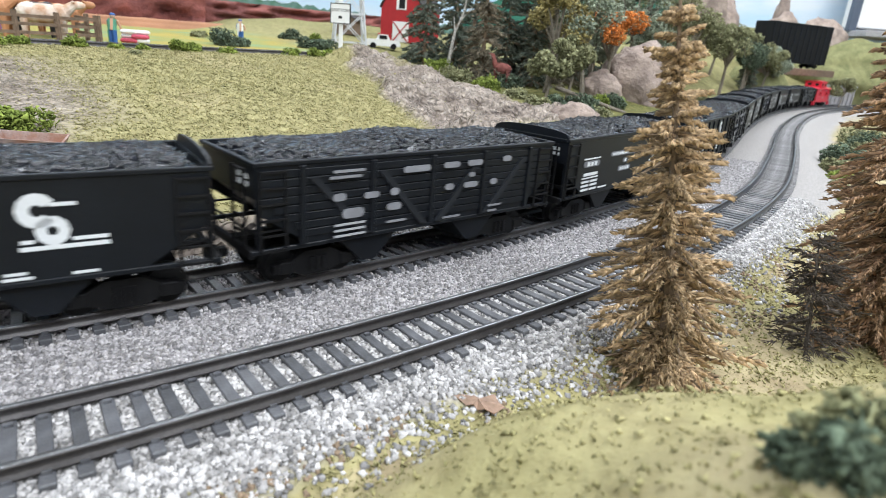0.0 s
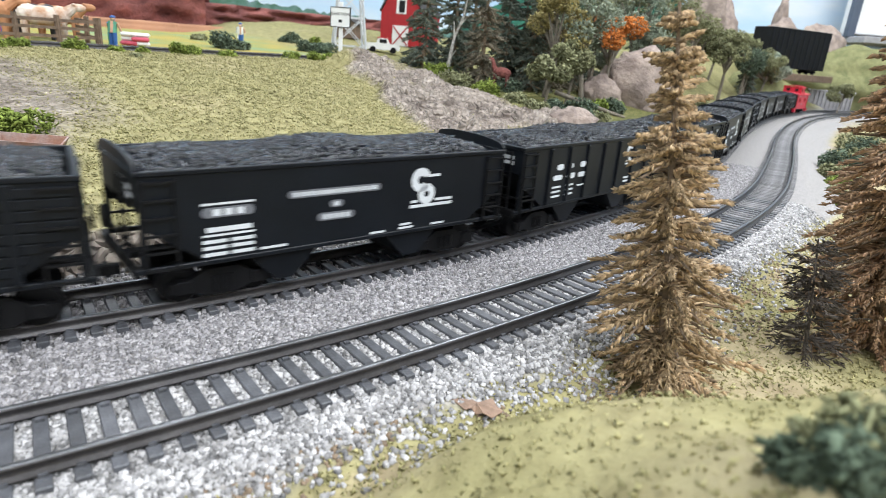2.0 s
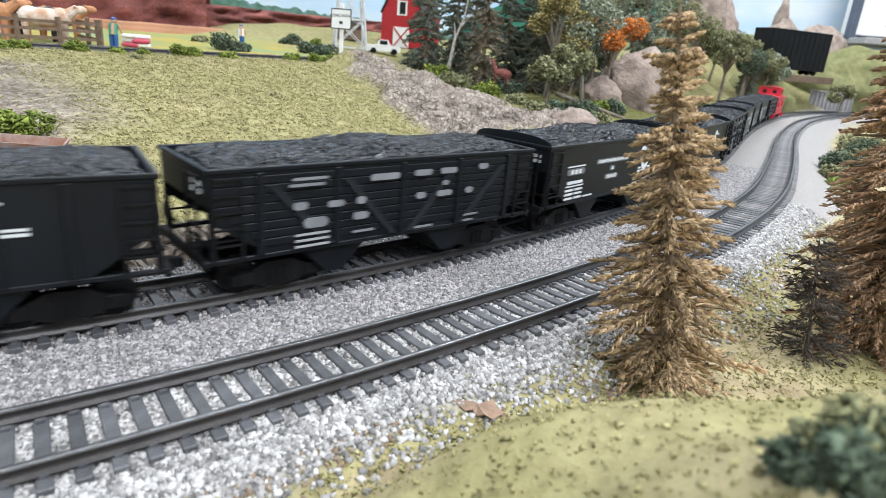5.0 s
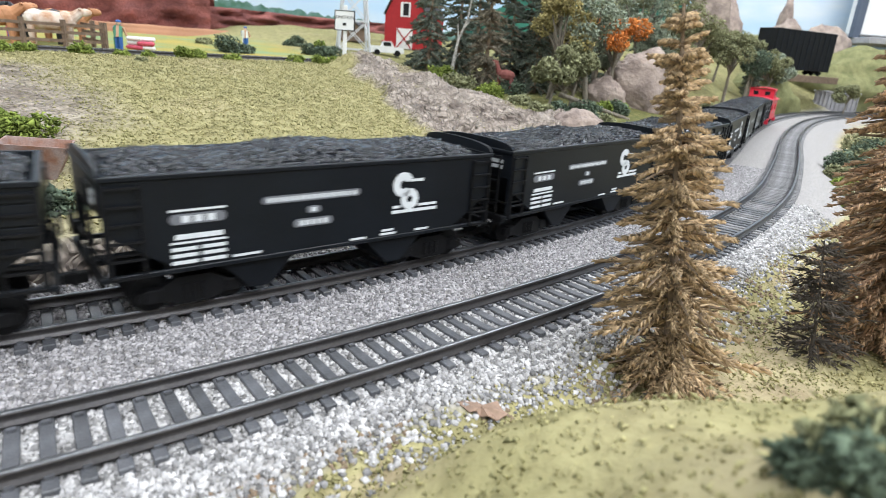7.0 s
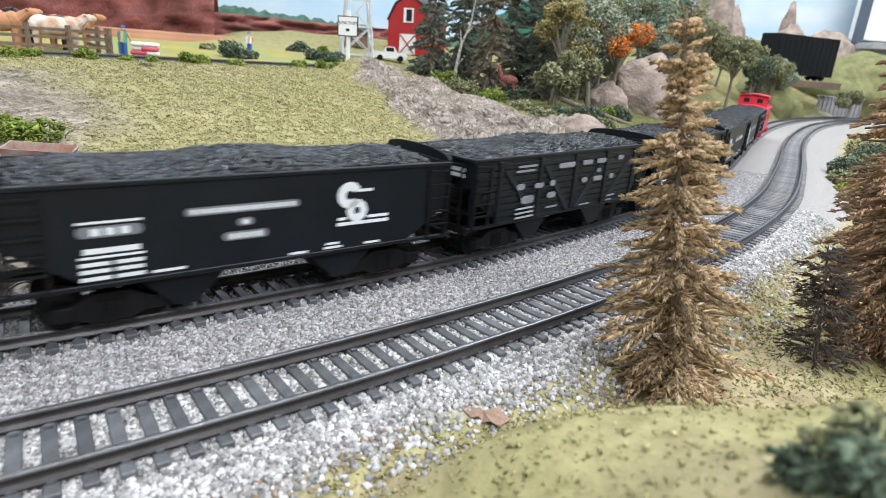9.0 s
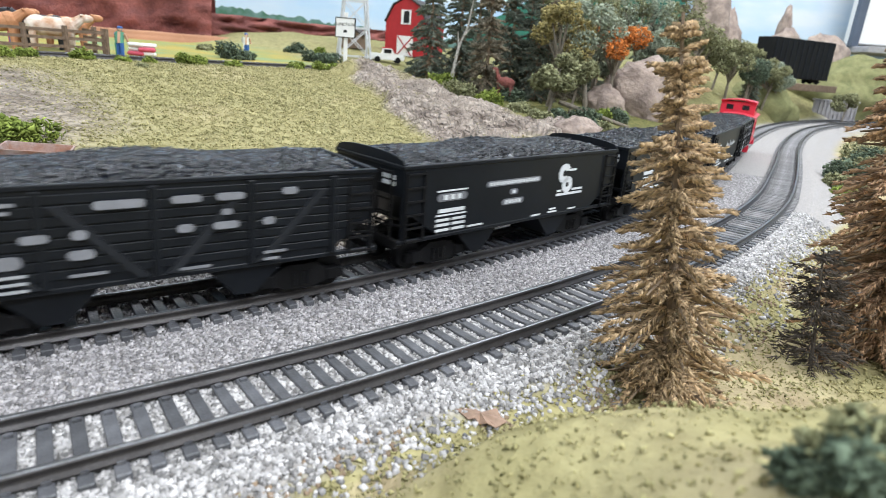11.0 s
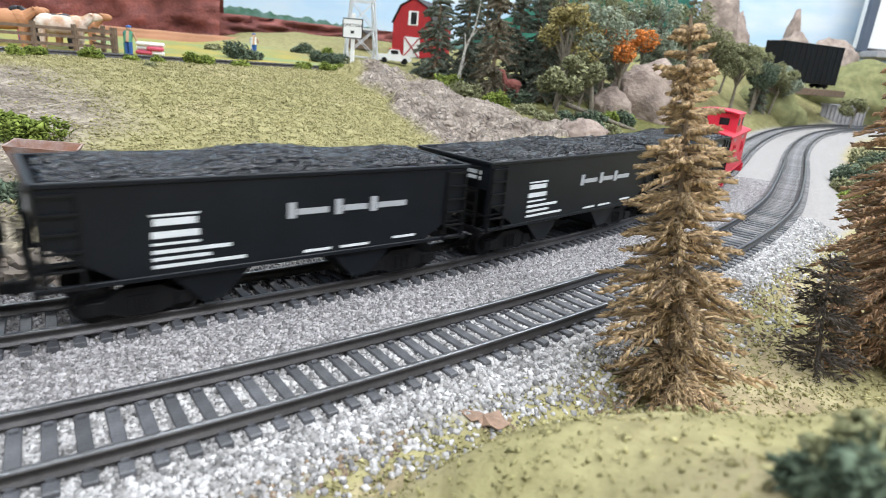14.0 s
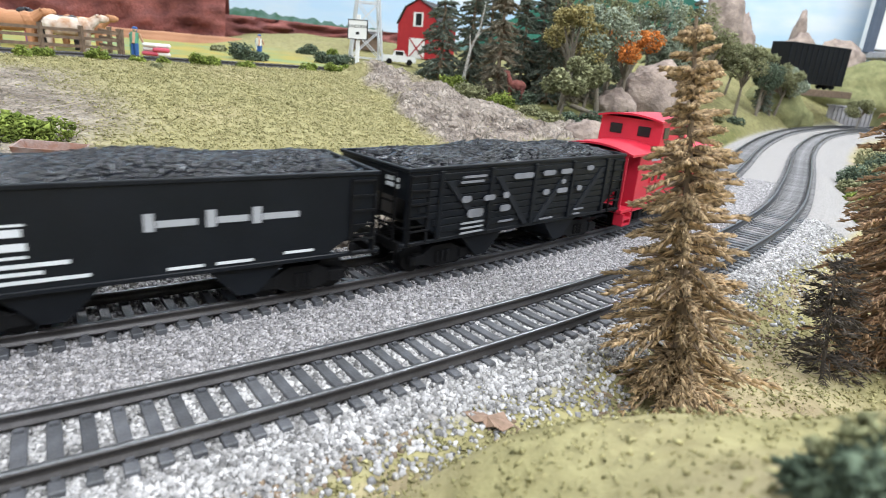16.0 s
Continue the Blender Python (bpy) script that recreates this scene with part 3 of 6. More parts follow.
def truck_mesh():
    bm = bmesh.new()
    for y in (-12.2, 12.2):
        prism(bm, [(-13, 3.4), (-8, 3.4), (-4, 1.8), (4, 1.8), (8, 3.4), (13, 3.4), (13, 6.0), (8, 6.6), (4, 8.8), (-4, 8.8), (-8, 6.6), (-13, 6.0)], y - 0.9, y + 0.9)
        for x in (-9.5, 9.5):
            box(bm, x - 2.0, x + 2.0, y - 1.5, y + 1.5, 3.2, 6.6, 0.3)
        for x in (-2, 0, 2):
            rod(bm, (x, y + math.copysign(1.1, y), 3.0), (x, y + math.copysign(1.1, y), 7.0), 0.7, n=6)
    box(bm, -2.2, 2.2, -12, 12, 4.4, 8.6, 0.3)
    return finish("truck", bm, M_UNDER, MM)


def ladder_mesh(z0, z1, rungs, wide=7.0):
    bm = bmesh.new()
    for i in range(rungs):
        z = z0 + (z1 - z0) * i / (rungs - 1)
        bar(bm, (-wide / 2, 0, z), (wide / 2, 0, z), 0.55)
    for x in (-wide / 2, wide / 2):
        bar(bm, (x, 0.3, z0 - 0.6), (x, 0.3, z1 + 0.6), 0.6)
    return finish("ladder", bm, M_UNDER, MM)


def coal_mesh():
    """A heaped load with broken lumps over it."""
    rs = np.random.RandomState(12)
    nx, ny = 60, 20
    X, Y = np.meshgrid(np.linspace(-54.5, 54.5, nx), np.linspace(-16.6, 16.6, ny))
    hx = np.clip((54.5 - np.abs(X)) / 20, 0, 1)
    hy = np.clip((16.6 - np.abs(Y)) / 13, 0, 1)
    hump = 0.75 + 0.25 * np.cos(X / 54.5 * 2 * math.pi * 1.0)
    Z = 33.6 + 4.4 * hump * (1 - (1 - hx) ** 2) ** 0.7 * (1 - (1 - hy) ** 2) ** 0.6 + 0.18 * lumps(X, Y, 0.8, 3)
    v = np.c_[X.ravel(), Y.ravel(), Z.ravel()] * MM
    i = (np.arange(ny - 1)[:, None] * nx + np.arange(nx - 1)[None]).ravel()
    t = np.r_[np.c_[i, i + 1, i + nx + 1], np.c_[i, i + nx + 1, i + nx]]
    n = 3000
    px, py = rs.uniform(-54, 54, n), rs.uniform(-16.4, 16.4, n)
    ix, iy = (px + 54.5) / 109 * (nx - 1), (py + 16.6) / 33.2 * (ny - 1)
    pz = Z[np.round(iy).astype(int), np.round(ix).astype(int)]
    base = np.array([(-1, -1, -1), (1, -1, -1), (1, 1, -1), (-1, 1, -1), (-1, -1, 1), (1, -1, 1), (1, 1, 1), (-1, 1, 1)]) * 0.5
    quads = [(4, 5, 6, 7), (0, 1, 5, 4), (1, 2, 6, 5), (2, 3, 7, 6), (3, 0, 4, 7)]
    tri = np.array([q for a, b, c, d in quads for q in ((a, b, c), (a, c, d))])
    size = rs.uniform(0.6, 1.5, n)[:, None, None]
    lv = base[None] * (1 + rs.uniform(-0.45, 0.45, (n, 8, 3))) * size * np.array([1, 1, 0.75])
    a = rs.uniform(0, 6.28, n)[:, None]
    lx, ly = lv[:, :, 0] * np.cos(a) - lv[:, :, 1] * np.sin(a), lv[:, :, 0] * np.sin(a) + lv[:, :, 1] * np.cos(a)
    tl = rs.uniform(-0.8, 0.8, (n, 1))
    lz = lv[:, :, 2] + lx * tl
    lv = np.stack([lx + px[:, None], ly + py[:, None], lz + pz[:, None] + 0.1], 2) * MM
    lt = (tri[None] + (np.arange(n) * 8)[:, None, None] + len(v)).reshape(-1, 3)
    return mesh_np("coal_load", np.r_[v, lv.reshape(-1, 3)], np.r_[t, lt], M_COAL)


WHEELSET, TRUCK, LADDER, COAL = wheelset_mesh(), truck_mesh(), ladder_mesh(12.5, 33, 6), coal_mesh()
SIDE_SHAPE = [(-HALF, TOP), (HALF, TOP), (HALF, 22.5), (41, SILL), (-41, SILL), (-HALF, 22.5)]


def plate(bm, x0, x1, z0, z1, y, side=-1, slant=0.0):
    """A thin painted mark on the side of a car."""
    t = 0.12
    v = [(x0, z0), (x1, z0), (x1 + slant, z1), (x0 + slant, z1)]
    prism(bm, v, y - t, y + t)


def herald(bm, x, z, s, y):
    """Two open curls over two bars: a plain emblem shape."""
    def arc(cx, cz, r, a0, a1, w):
        n = 10
        for i in range(n):
            b0, b1 = a0 + (a1 - a0) * i / n, a0 + (a1 - a0) * (i + 1) / n
            prism(bm, [(cx + r * math.cos(b0), cz + r * math.sin(b0)), (cx + r * math.cos(b1), cz + r * math.sin(b1)),
                       (cx + (r - w) * math.cos(b1), cz + (r - w) * math.sin(b1)), (cx + (r - w) * math.cos(b0), cz + (r - w) * math.sin(b0))], y - 0.12, y + 0.12)
    arc(x - 0.19 * s, z + 0.18 * s, 0.29 * s, 0.55, 5.6, 0.19 * s)
    arc(x - 0.01 * s, z - 0.16 * s, 0.25 * s, 0.0, 6.2832, 0.17 * s)
    plate(bm, x - 0.02 * s, x + 0.36 * s, z + 0.24 * s, z + 0.30 * s, y)
    plate(bm, x - 0.48 * s, x + 0.78 * s, z - 0.47 * s, z - 0.40 * s, y)
    plate(bm, x - 0.46 * s, x - 0.27 * s, z - 0.35 * s, z - 0.29 * s, y)
    plate(bm, x + 0.25 * s, x + 0.77 * s, z - 0.35 * s, z - 0.29 * s, y)


def pill(bm, x0, x1, z0, z1, y):
    """A mark with rounded ends."""
    r, zc, n = (z1 - z0) / 2, (z0 + z1) / 2, 6
    pts = [(x1 - r + r * math.cos(a), zc + r * math.sin(a)) for a in np.linspace(-math.pi / 2, math.pi / 2, n)]
    pts += [(x0 + r + r * math.cos(a), zc + r * math.sin(a)) for a in np.linspace(math.pi / 2, 1.5 * math.pi, n)]
    prism(bm, pts, y - 0.12, y + 0.12)


def hopper_car(kind, label):
    """One coal hopper; kind is smooth, plain, braced or ribbed."""
    car = thing("hopper_car", Matrix(), label, "freight car", "cars of the coal train")
    for y in (-WIDE, WIDE - 0.8):
        bm = bmesh.new()
        prism(bm, SIDE_SHAPE, y, y + 0.8)
        part("side_sheet", bm, M_BLACK, car, scale=MM)
    for sg in (-1, 1):
        bm = bmesh.new()
        box(bm, *sorted((sg * (HALF - 0.8), sg * HALF)), -WIDE + 0.8, WIDE - 0.8, 26, TOP)
        part("end_sheet", bm, M_BLACK, car, scale=MM)
        bm = bmesh.new()
        xa, xb = sg * (HALF - 0.4), sg * 40.0
        f = [bm.verts.new(c) for c in ((xa, -WIDE + 0.8, 26.2), (xa, WIDE - 0.8, 26.2), (xb, WIDE - 0.8, SILL), (xb, -WIDE + 0.8, SILL))]
        g = [bm.verts.new((v.co.x - sg * 0.5, v.co.y, v.co.z + 0.9)) for v in f]
        bm.faces.new(f), bm.faces.new(list(reversed(g)))
        for i in range(4):
            bm.faces.new((f[i], f[(i + 1) % 4], g[(i + 1) % 4], g[i]))
        part("slope_sheet", bm, M_BLACK, car, scale=MM)
    bm = bmesh.new()
    box(bm, -41, 41, -WIDE + 0.8, WIDE - 0.8, SILL, SILL + 0.8)
    part("floor_sheet", bm, M_BLACK, car, scale=MM)
    bm = bmesh.new()
    for y in (-WIDE - 0.5, WIDE - 0.7):
        box(bm, -HALF - 0.6, HALF + 0.6, y, y + 1.2, TOP - 1.0, TOP + 0.2, 0.2)
    for x in (-HALF - 0.6, HALF - 0.6):
        box(bm, x, x + 1.2, -WIDE + 0.7, WIDE - 0.7, TOP - 1.0, TOP + 0.2, 0.2)
    if kind == "smooth":
        for x in (-HALF - 0.3, HALF - 0.5):
            arch = [(-WIDE, TOP)] + [(WIDE * math.sin(a), TOP + 3.3 * math.cos(a) ** 0.6) for a in np.linspace(-1.5, 1.5, 13)] + [(WIDE, TOP)]
            f = [bm.verts.new((x, a, b)) for a, b in arch]
            g = [bm.verts.new((x + 0.8, a, b)) for a, b in arch]
            bm.faces.new(f), bm.faces.new(list(reversed(g)))
            for i in range(len(f) - 1):
                bm.faces.new((f[i], g[i], g[i + 1], f[i + 1]))
    part("top_rim", bm, M_BLACK, car, scale=MM)
    for y in (-WIDE - 0.25, WIDE - 0.95):
        bm = bmesh.new()
        box(bm, -HALF - 1.5, HALF + 1.5, y, y + 1.2, SILL - 0.5, SILL + 0.7, 0.2)
        part("side_sill", bm, M_BLACK, car, scale=MM)
    bm = bmesh.new()
    box(bm, -HALF - 1.5, HALF + 1.5, -2.2, 2.2, SILL - 1.6, SILL - 0.2, 0.3)
    for sg in (-1, 1):
        box(bm, *sorted((sg * (HALF + 0.2), sg * (HALF + 1.8))), -WIDE + 0.5, WIDE - 0.5, SILL - 1.6, SILL + 0.9, 0.2)
        box(bm, sg * 37 - 4, sg * 37 + 4, -11, 11, SILL - 3.2, SILL - 1.7)
    part("underframe", bm, M_UNDER, car, scale=MM)
    for sg in (-1, 1):
        bm = bmesh.new()
        prism(bm, [(sg * 10.5, SILL), (sg * 32, SILL), (sg * 23.5, 3.8), (sg * 18.5, 3.8)], -WIDE + 2.0, WIDE - 2.0)
        ch = part("hopper_chute", bm, M_BLACK, car, scale=MM)
        bm = bmesh.new()
        box(bm, sg * 21 - 3.0, sg * 21 + 3.0, -WIDE + 4, WIDE - 4, 3.2, 4.2, 0.2)
        part("chute_door", bm, M_UNDER, ch, scale=MM)
        for y in (-WIDE + 0.6, WIDE - 0.6):
            bm = bmesh.new()
            box(bm, *sorted((sg * (HALF - 1.4), sg * HALF)), y - 0.6, y + 0.6, SILL, 23.5, 0.15)
            part("corner_post", bm, M_BLACK, car, scale=MM)
            bm = bmesh.new()
            bar(bm, (sg * 43, y, 17.5), (sg * (HALF + 0.4), y, 17.5), 0.55)
            bar(bm, (sg * (HALF + 0.6), y, 17.5), (sg * (HALF + 0.6), -y * 0.1, 17.5), 0.5)
            part("grab_rail", bm, M_UNDER, car, scale=MM)
        lad = part("ladder", LADDER, None, car)
        lad.matrix_local = pose(sg * (HALF - 4.2) * MM, -(WIDE + 0.9) * MM, 0)
        lad = part("ladder", LADDER, None, car)
        lad.matrix_local = pose(sg * (HALF + 1.2) * MM, sg * 10 * MM, 0, 0, 0, 90)
        bm = bmesh.new()
        box(bm, *sorted((sg * (HALF + 1), sg * (HALF + 4.4))), -1.1, 1.1, 6.6, 9.2, 0.3)
        box(bm, *sorted((sg * (HALF + 3.2), sg * (HALF + 5.0))), -1.6, 1.8, 6.2, 9.6, 0.4)
        part("coupler", bm, M_UNDER, car, scale=MM)
        bm = bmesh.new()
        rod(bm, (sg * (HALF + 2.2), 6.0, 20), (sg * (HALF + 3.0), 6.0, 20), 3.0, n=16)
        bar(bm, (sg * (HALF + 1.6), 6.0, 12), (sg * (HALF + 1.6), 6.0, 20), 0.6)
        part("brake_wheel", bm, M_UNDER, car, scale=MM)
        tk = part("truck", TRUCK, None, car)
        tk.location = (sg * 37 * MM, 0, 0)
        for x in (-9.5, 9.5):
            ws = part("wheelset", WHEELSET, None, tk)
            ws.location = (x * MM, 0, 4.7 * MM)
    if kind == "ribbed":
        for x in (-39, -26, -13, 0, 13, 26, 39):
            for y in (-WIDE - 0.9, WIDE - 0.1):
                bm = bmesh.new()
                box(bm, x - 0.9, x + 0.9, y, y + 1.0, SILL + 0.7, TOP - 1.1, 0.25)
                part("side_rib", bm, M_BLACK, car, scale=MM)
    if kind == "braced":
        for y in (-WIDE - 0.5, WIDE - 0.1):
            for x in (-44, -22, 0, 22, 44):
                bm = bmesh.new()
                box(bm, x - 0.9, x + 0.9, y - 0.6, y + 0.6, SILL + 0.7, TOP - 1.1, 0.2)
                part("side_post", bm, M_BLACK, car, scale=MM)
            for x0, x1 in ((-41, -24), (-19, -3), (19, 3), (41, 24)):
                bm = bmesh.new()
                w = math.copysign(1.3, x1 - x0)
                prism(bm, [(x0 - w, TOP - 4.5), (x0 + w, TOP - 4.5), (x1 + w, SILL + 1), (x1 - w, SILL + 1)], y - 0.5, y + 0.5)
                part("diagonal_brace", bm, M_BRACE, car, scale=MM)
            for i in range(8):
                z = SILL + 2.6 + i * 2.35
                half = HALF - 1 if z > 23 else 40 + (z - SILL) * 1.25
                bm = bmesh.new()
                box(bm, -half, half, y + (0.05 if y > 0 else 0.05), y + 0.55, z, z + 2.0, 0.12)
                part("plank", bm, M_BLACK, car, scale=MM)
    part("coal_load", COAL, None, car, "heaped load of glossy black coal")
    y = -WIDE - 0.05
    if kind == "smooth":
        bm = bmesh.new()
        herald(bm, 24.6, 25.5, 13.0, y)
        part("emblem", bm, M_WHITE, car, "white curled emblem over two bars", scale=MM)
        bm = bmesh.new()
        plate(bm, -43, -30, 26.5, 27.0, y)
        plate(bm, -43, -30, 18.7, 19.2, y)
        plate(bm, -42, -30.8, 19.8, 21.0, y)
        for x0, x1 in ((-43, -37), (-36, -30.2)):
            for z in (17.0, 15.4, 13.7):
                plate(bm, x0, x1, z, z + 0.85, y)
        for x, z, w in ((-28.7, 13.6, 7.3), (4.5, 13.1, 5.1), (14.5, 13.3, 5.5), (15.0, 14.4, 4), (27, 13.3, 5)):
            plate(bm, x, x + w, z, z + 0.6, y)
        part("white_lettering", bm, M_WHITE, car, "white lettering bars", scale=MM)
        for x0, x1, z0, z1, step in ((-43, -30, 23.4, 25.9, 2.9), (-21, 7.5, 26.1, 28.1, 1.55), (-8.9, -4.7, 22.6, 24.6, 2.1), (-12.6, -1.1, 19.1, 21.3, 1.75)):
            bm = bmesh.new()
            pill(bm, x0, x1, z0, z1, y)
            panel = part("lettering_panel", bm, M_PANEL, car, "grey panel with rounded ends", scale=MM)
            bm = bmesh.new()
            k = int((x1 - x0 - 1.6) / step)
            for q in range(k):
                xa = (x0 + x1) / 2 + (q - k / 2 + 0.18) * step
                plate(bm, xa, xa + 0.64 * step, z0 + 0.45, z1 - 0.45, y - 0.1)
            part("lettering", bm, M_WHITE, panel, "row of pale lettering bars", scale=MM)
    elif kind == "plain":
        bm = bmesh.new()
        plate(bm, -35, -24.4, 26.8, 27.3, y)
        for x0, x1, z, h in ((-34.5, -25, 24.6, 1.6), (-35, -24.4, 21.6, 1.6), (-35, -24.4, 19.9, 0.6), (-35, -17, 17.9, 0.9), (-35, -22, 16.2, 0.8), (-35, -13.5, 14.4, 0.8), (2, 10, 13.6, 0.7), (13, 22, 13.6, 0.7), (30, 38, 14.4, 0.7)):
            plate(bm, x0, x1, z, z + h, y)
        part("white_lettering", bm, M_WHITE, car, "white lettering bars", scale=MM)
        bm = bmesh.new()
        for x0, x1 in ((-2.5, 9), (11, 21), (22, 34)):
            plate(bm, x0, x0 + 2.2, 23.4, 27.6, y)
            plate(bm, x0 + 2.5, x1, 24.2, 25.8, y)
        part("script_lettering", bm, M_GREY, car, "grey script lettering bars", scale=MM)
    elif kind == "ribbed":
        bm = bmesh.new()
        herald(bm, 24.6, 28.0, 9.5, y)
        for x0, x1, z, h in ((-34.2, -29.8, 25.6, 2.2), (-26, -22.8, 25.8, 1.8), (-17.8, -13.8, 25.6, 2.2), (-36, -30, 21.8, 1.9), (-27, -21, 21.7, 2.1), (-18.6, -12.8, 21.7, 1.9), (20.5, 25, 17.2, 0.8), (20.5, 25, 15.6, 0.8), (-18, -12.5, 18.0, 0.6)):
            pill(bm, x0, x1, z, z + h, y)
        for x0 in (-36, -27):
            for z in (18.8, 17.0, 15.2):
                plate(bm, x0, x0 + 5.6, z, z + 0.7, y)
        part("white_lettering", bm, M_WHITE, car, "white emblem and lettering bars", scale=MM)
    else:
        yb = y - 1.3
        bm = bmesh.new()
        for x0, x1, z, h in ((-36, -25, 31.4, 0.9), (-37, -26, 29.8, 0.9), (-12.5, -1.5, 29.6, 2.3), (3, 10.5, 29.8, 2.2), (13, 20.5, 29.8, 2.2), (29, 34, 30.2, 2.2), (-36, -31, 23.6, 2.6), (-26, -20, 23.4, 2.2), (-17, -13, 23.4, 2.6), (-33, -25, 18.4, 3.4), (-18, -12, 19.0, 2.6), (4, 8.5, 22.8, 2.4), (12, 19, 22.8, 2.2), (14, 17.5, 26.2, 1.8), (24, 28, 22.8, 2.4), (-18, -10, 15.2, 0.8), (24, 31, 15.2, 0.8), (24, 29, 13.4, 0.8), (4, 12, 13.6, 0.8)):
            pill(bm, x0 + 0.4, x1 - 0.4, z + 0.1, z + 0.1 + 0.82 * h, yb)
        part("grey_lettering", bm, M_DIM, car, "dim grey lettering bars", scale=MM)
        bm = bmesh.new()
        for z in (16.6, 15.0, 13.4):
            plate(bm, -35, -25, z, z + 0.6, yb)
        part("data_lettering", bm, M_GREY, car, "grey lettering bars", scale=MM)
    bm = bmesh.new()
    for z in (29.0, 30.9):
        box(bm, -HALF - 0.75, -HALF - 0.55, -WIDE + 3.5, -WIDE + 9.5, z, z + 1.2)
    part("end_lettering", bm, M_WHITE, car, "white lettering bars", scale=MM)
    return car


def caboose():
    """Red cupola caboose with end platforms."""
    car = thing("caboose", Matrix(), "bright red caboose with a cupola and end platforms", "caboose", "cars of the coal train")
    L, W, E = 40.0, 16.5, 33.5
    bm = bmesh.new()
    prism(bm, [(-L, 10), (L, 10), (L, E), (-L, E)], -W, W)
    part("body", bm, M_RED, car, scale=MM)
    bm = bmesh.new()
    n = 9
    for x0, x1, w, z, rise in ((-L - 11, L + 11, W + 1.4, E, 3.0), (-22, 13, W - 0.6, 46.5, 2.0)):
        f, g = [], []
        for i in range(n):
            yy = -w + 2 * w * i / (n - 1)
            zz = z + rise * (1 - (yy / w) ** 2)
            f.append((yy, zz))
        up = [(a, b + 0.9) for a, b in reversed(f)]
        ring = f + up
        v0 = [bm.verts.new((x0, a, b)) for a, b in ring]
        v1 = [bm.verts.new((x1, a, b)) for a, b in ring]
        bm.faces.new(v0), bm.faces.new(list(reversed(v1)))
        for i in range(len(ring)):
            j = (i + 1) % len(ring)
            bm.faces.new((v0[i], v1[i], v1[j], v0[j]))
    part("roof", bm, M_RED, car, scale=MM)
    bm = bmesh.new()
    prism(bm, [(-20, 35), (11, 35), (10, 47), (-19, 47)], -W + 1.2, W - 1.2)
    cup = part("cupola", bm, M_RED, car, scale=MM)
    for y in (-W + 1.0, W - 1.0):
        for x in (-14.5, 4.5):
            bm = bmesh.new()
            box(bm, x - 2.8, x + 2.8, y - 0.25, y + 0.25, 39.5, 44.5, 0.1)
            part("window_pane", bm, M_GLASS, cup, scale=MM)
    for x in (-19.6, 10.7):
        for yy in (-7, 7):
            bm = bmesh.new()
            box(bm, x - 0.3, x + 0.3, yy - 3, yy + 3, 39.5, 44.0, 0.1)
            part("window_pane", bm, M_GLASS, cup, scale=MM)
    for x in (-24, -17, 16, 23):
        bm = bmesh.new()
        box(bm, x - 2.2, x + 2.2, -W - 0.2, -W + 0.2, 21, 27.5, 0.1)
        win = part("window_pane", bm, M_GLASS, car, scale=MM)
        bm = bmesh.new()
        for a, b, c, d in ((-2.9, 2.9, 27.5, 28.2), (-2.9, 2.9, 20.3, 21.0), (-2.9, -2.2, 21, 27.5), (2.2, 2.9, 21, 27.5)):
            box(bm, x + a, x + b, -W - 0.5, -W + 0.1, c, d)
        part("window_frame", bm, M_RED, win, scale=MM)
    bm = bmesh.new()
    for x, w, z in ((-28, 10, 30.2), (-6, 14, 16.5), (12, 9, 30.2)):
        plate(bm, x, x + w, z, z + 1.4, -W - 0.05)
    part("lettering", bm, M_GREY, car, "pale lettering bars", scale=MM)
    bm = bmesh.new()
    box(bm, -L, L, -W - 0.4, W + 0.4, 8.6, 10.2, 0.2)
    part("side_sill", bm, M_RED, car, scale=MM)
    for sg in (-1, 1):
        bm = bmesh.new()
        box(bm, *sorted((sg * L, sg * (L + 10.5))), -W, W, 8.8, 10.4, 0.2)
        pl = part("platform", bm, M_RED, car, scale=MM)
        for y in (-W + 1, W - 1):
            bm = bmesh.new()
            for z, dx in ((3.4, 0), (6.0, 0)):
                box(bm, sg * (L + 6) - 3.5, sg * (L + 6) + 3.5, y - 2.2, y + 2.2, z, z + 0.8)
            for x in (-3.5, 3.5):
                box(bm, sg * (L + 6) + x - 0.4, sg * (L + 6) + x + 0.4, y - 2.2, y + 2.2, 3.4, 8.8)
            part("steps", bm, M_RED, pl, scale=MM)
        bm = bmesh.new()
        for y in (-W + 1.5, -4, 4, W - 1.5):
            bar(bm, (sg * (L + 10), y, 10), (sg * (L + 10), y, 20 if abs(y) < 10 else 34), 0.8)
        bar(bm, (sg * (L + 10), -W + 1.5, 20), (sg * (L + 10), W - 1.5, 20), 0.7)
        bar(bm, (sg * (L + 10), -W + 1.5, 15), (sg * (L + 10), W - 1.5, 15), 0.6)
        part("railing", bm, M_RED, car, scale=MM)
        bm = bmesh.new()
        box(bm, *sorted((sg * (L - 0.2), sg * (L + 0.25))), -4, 4, 10.5, 29, 0.1)
        part("end_door", bm, M_RED, car, scale=MM)
        bm = bmesh.new()
        box(bm, *sorted((sg * (L + 10.5), sg * (L + 14))), -1.2, 1.2, 6.6, 9.2, 0.3)
        part("coupler", bm, M_UNDER, car, scale=MM)
        tk = part("truck", TRUCK, None, car)
        tk.location = (sg * 27 * MM, 0, 0)
        for x in (-9.5, 9.5):
            ws = part("wheelset", WHEELSET, None, tk)
            ws.location = (x * MM, 0, 4.7 * MM)
    bm = bmesh.new()
    rod(bm, (27, 6, 35), (27, 6, 42), 1.0, n=8)
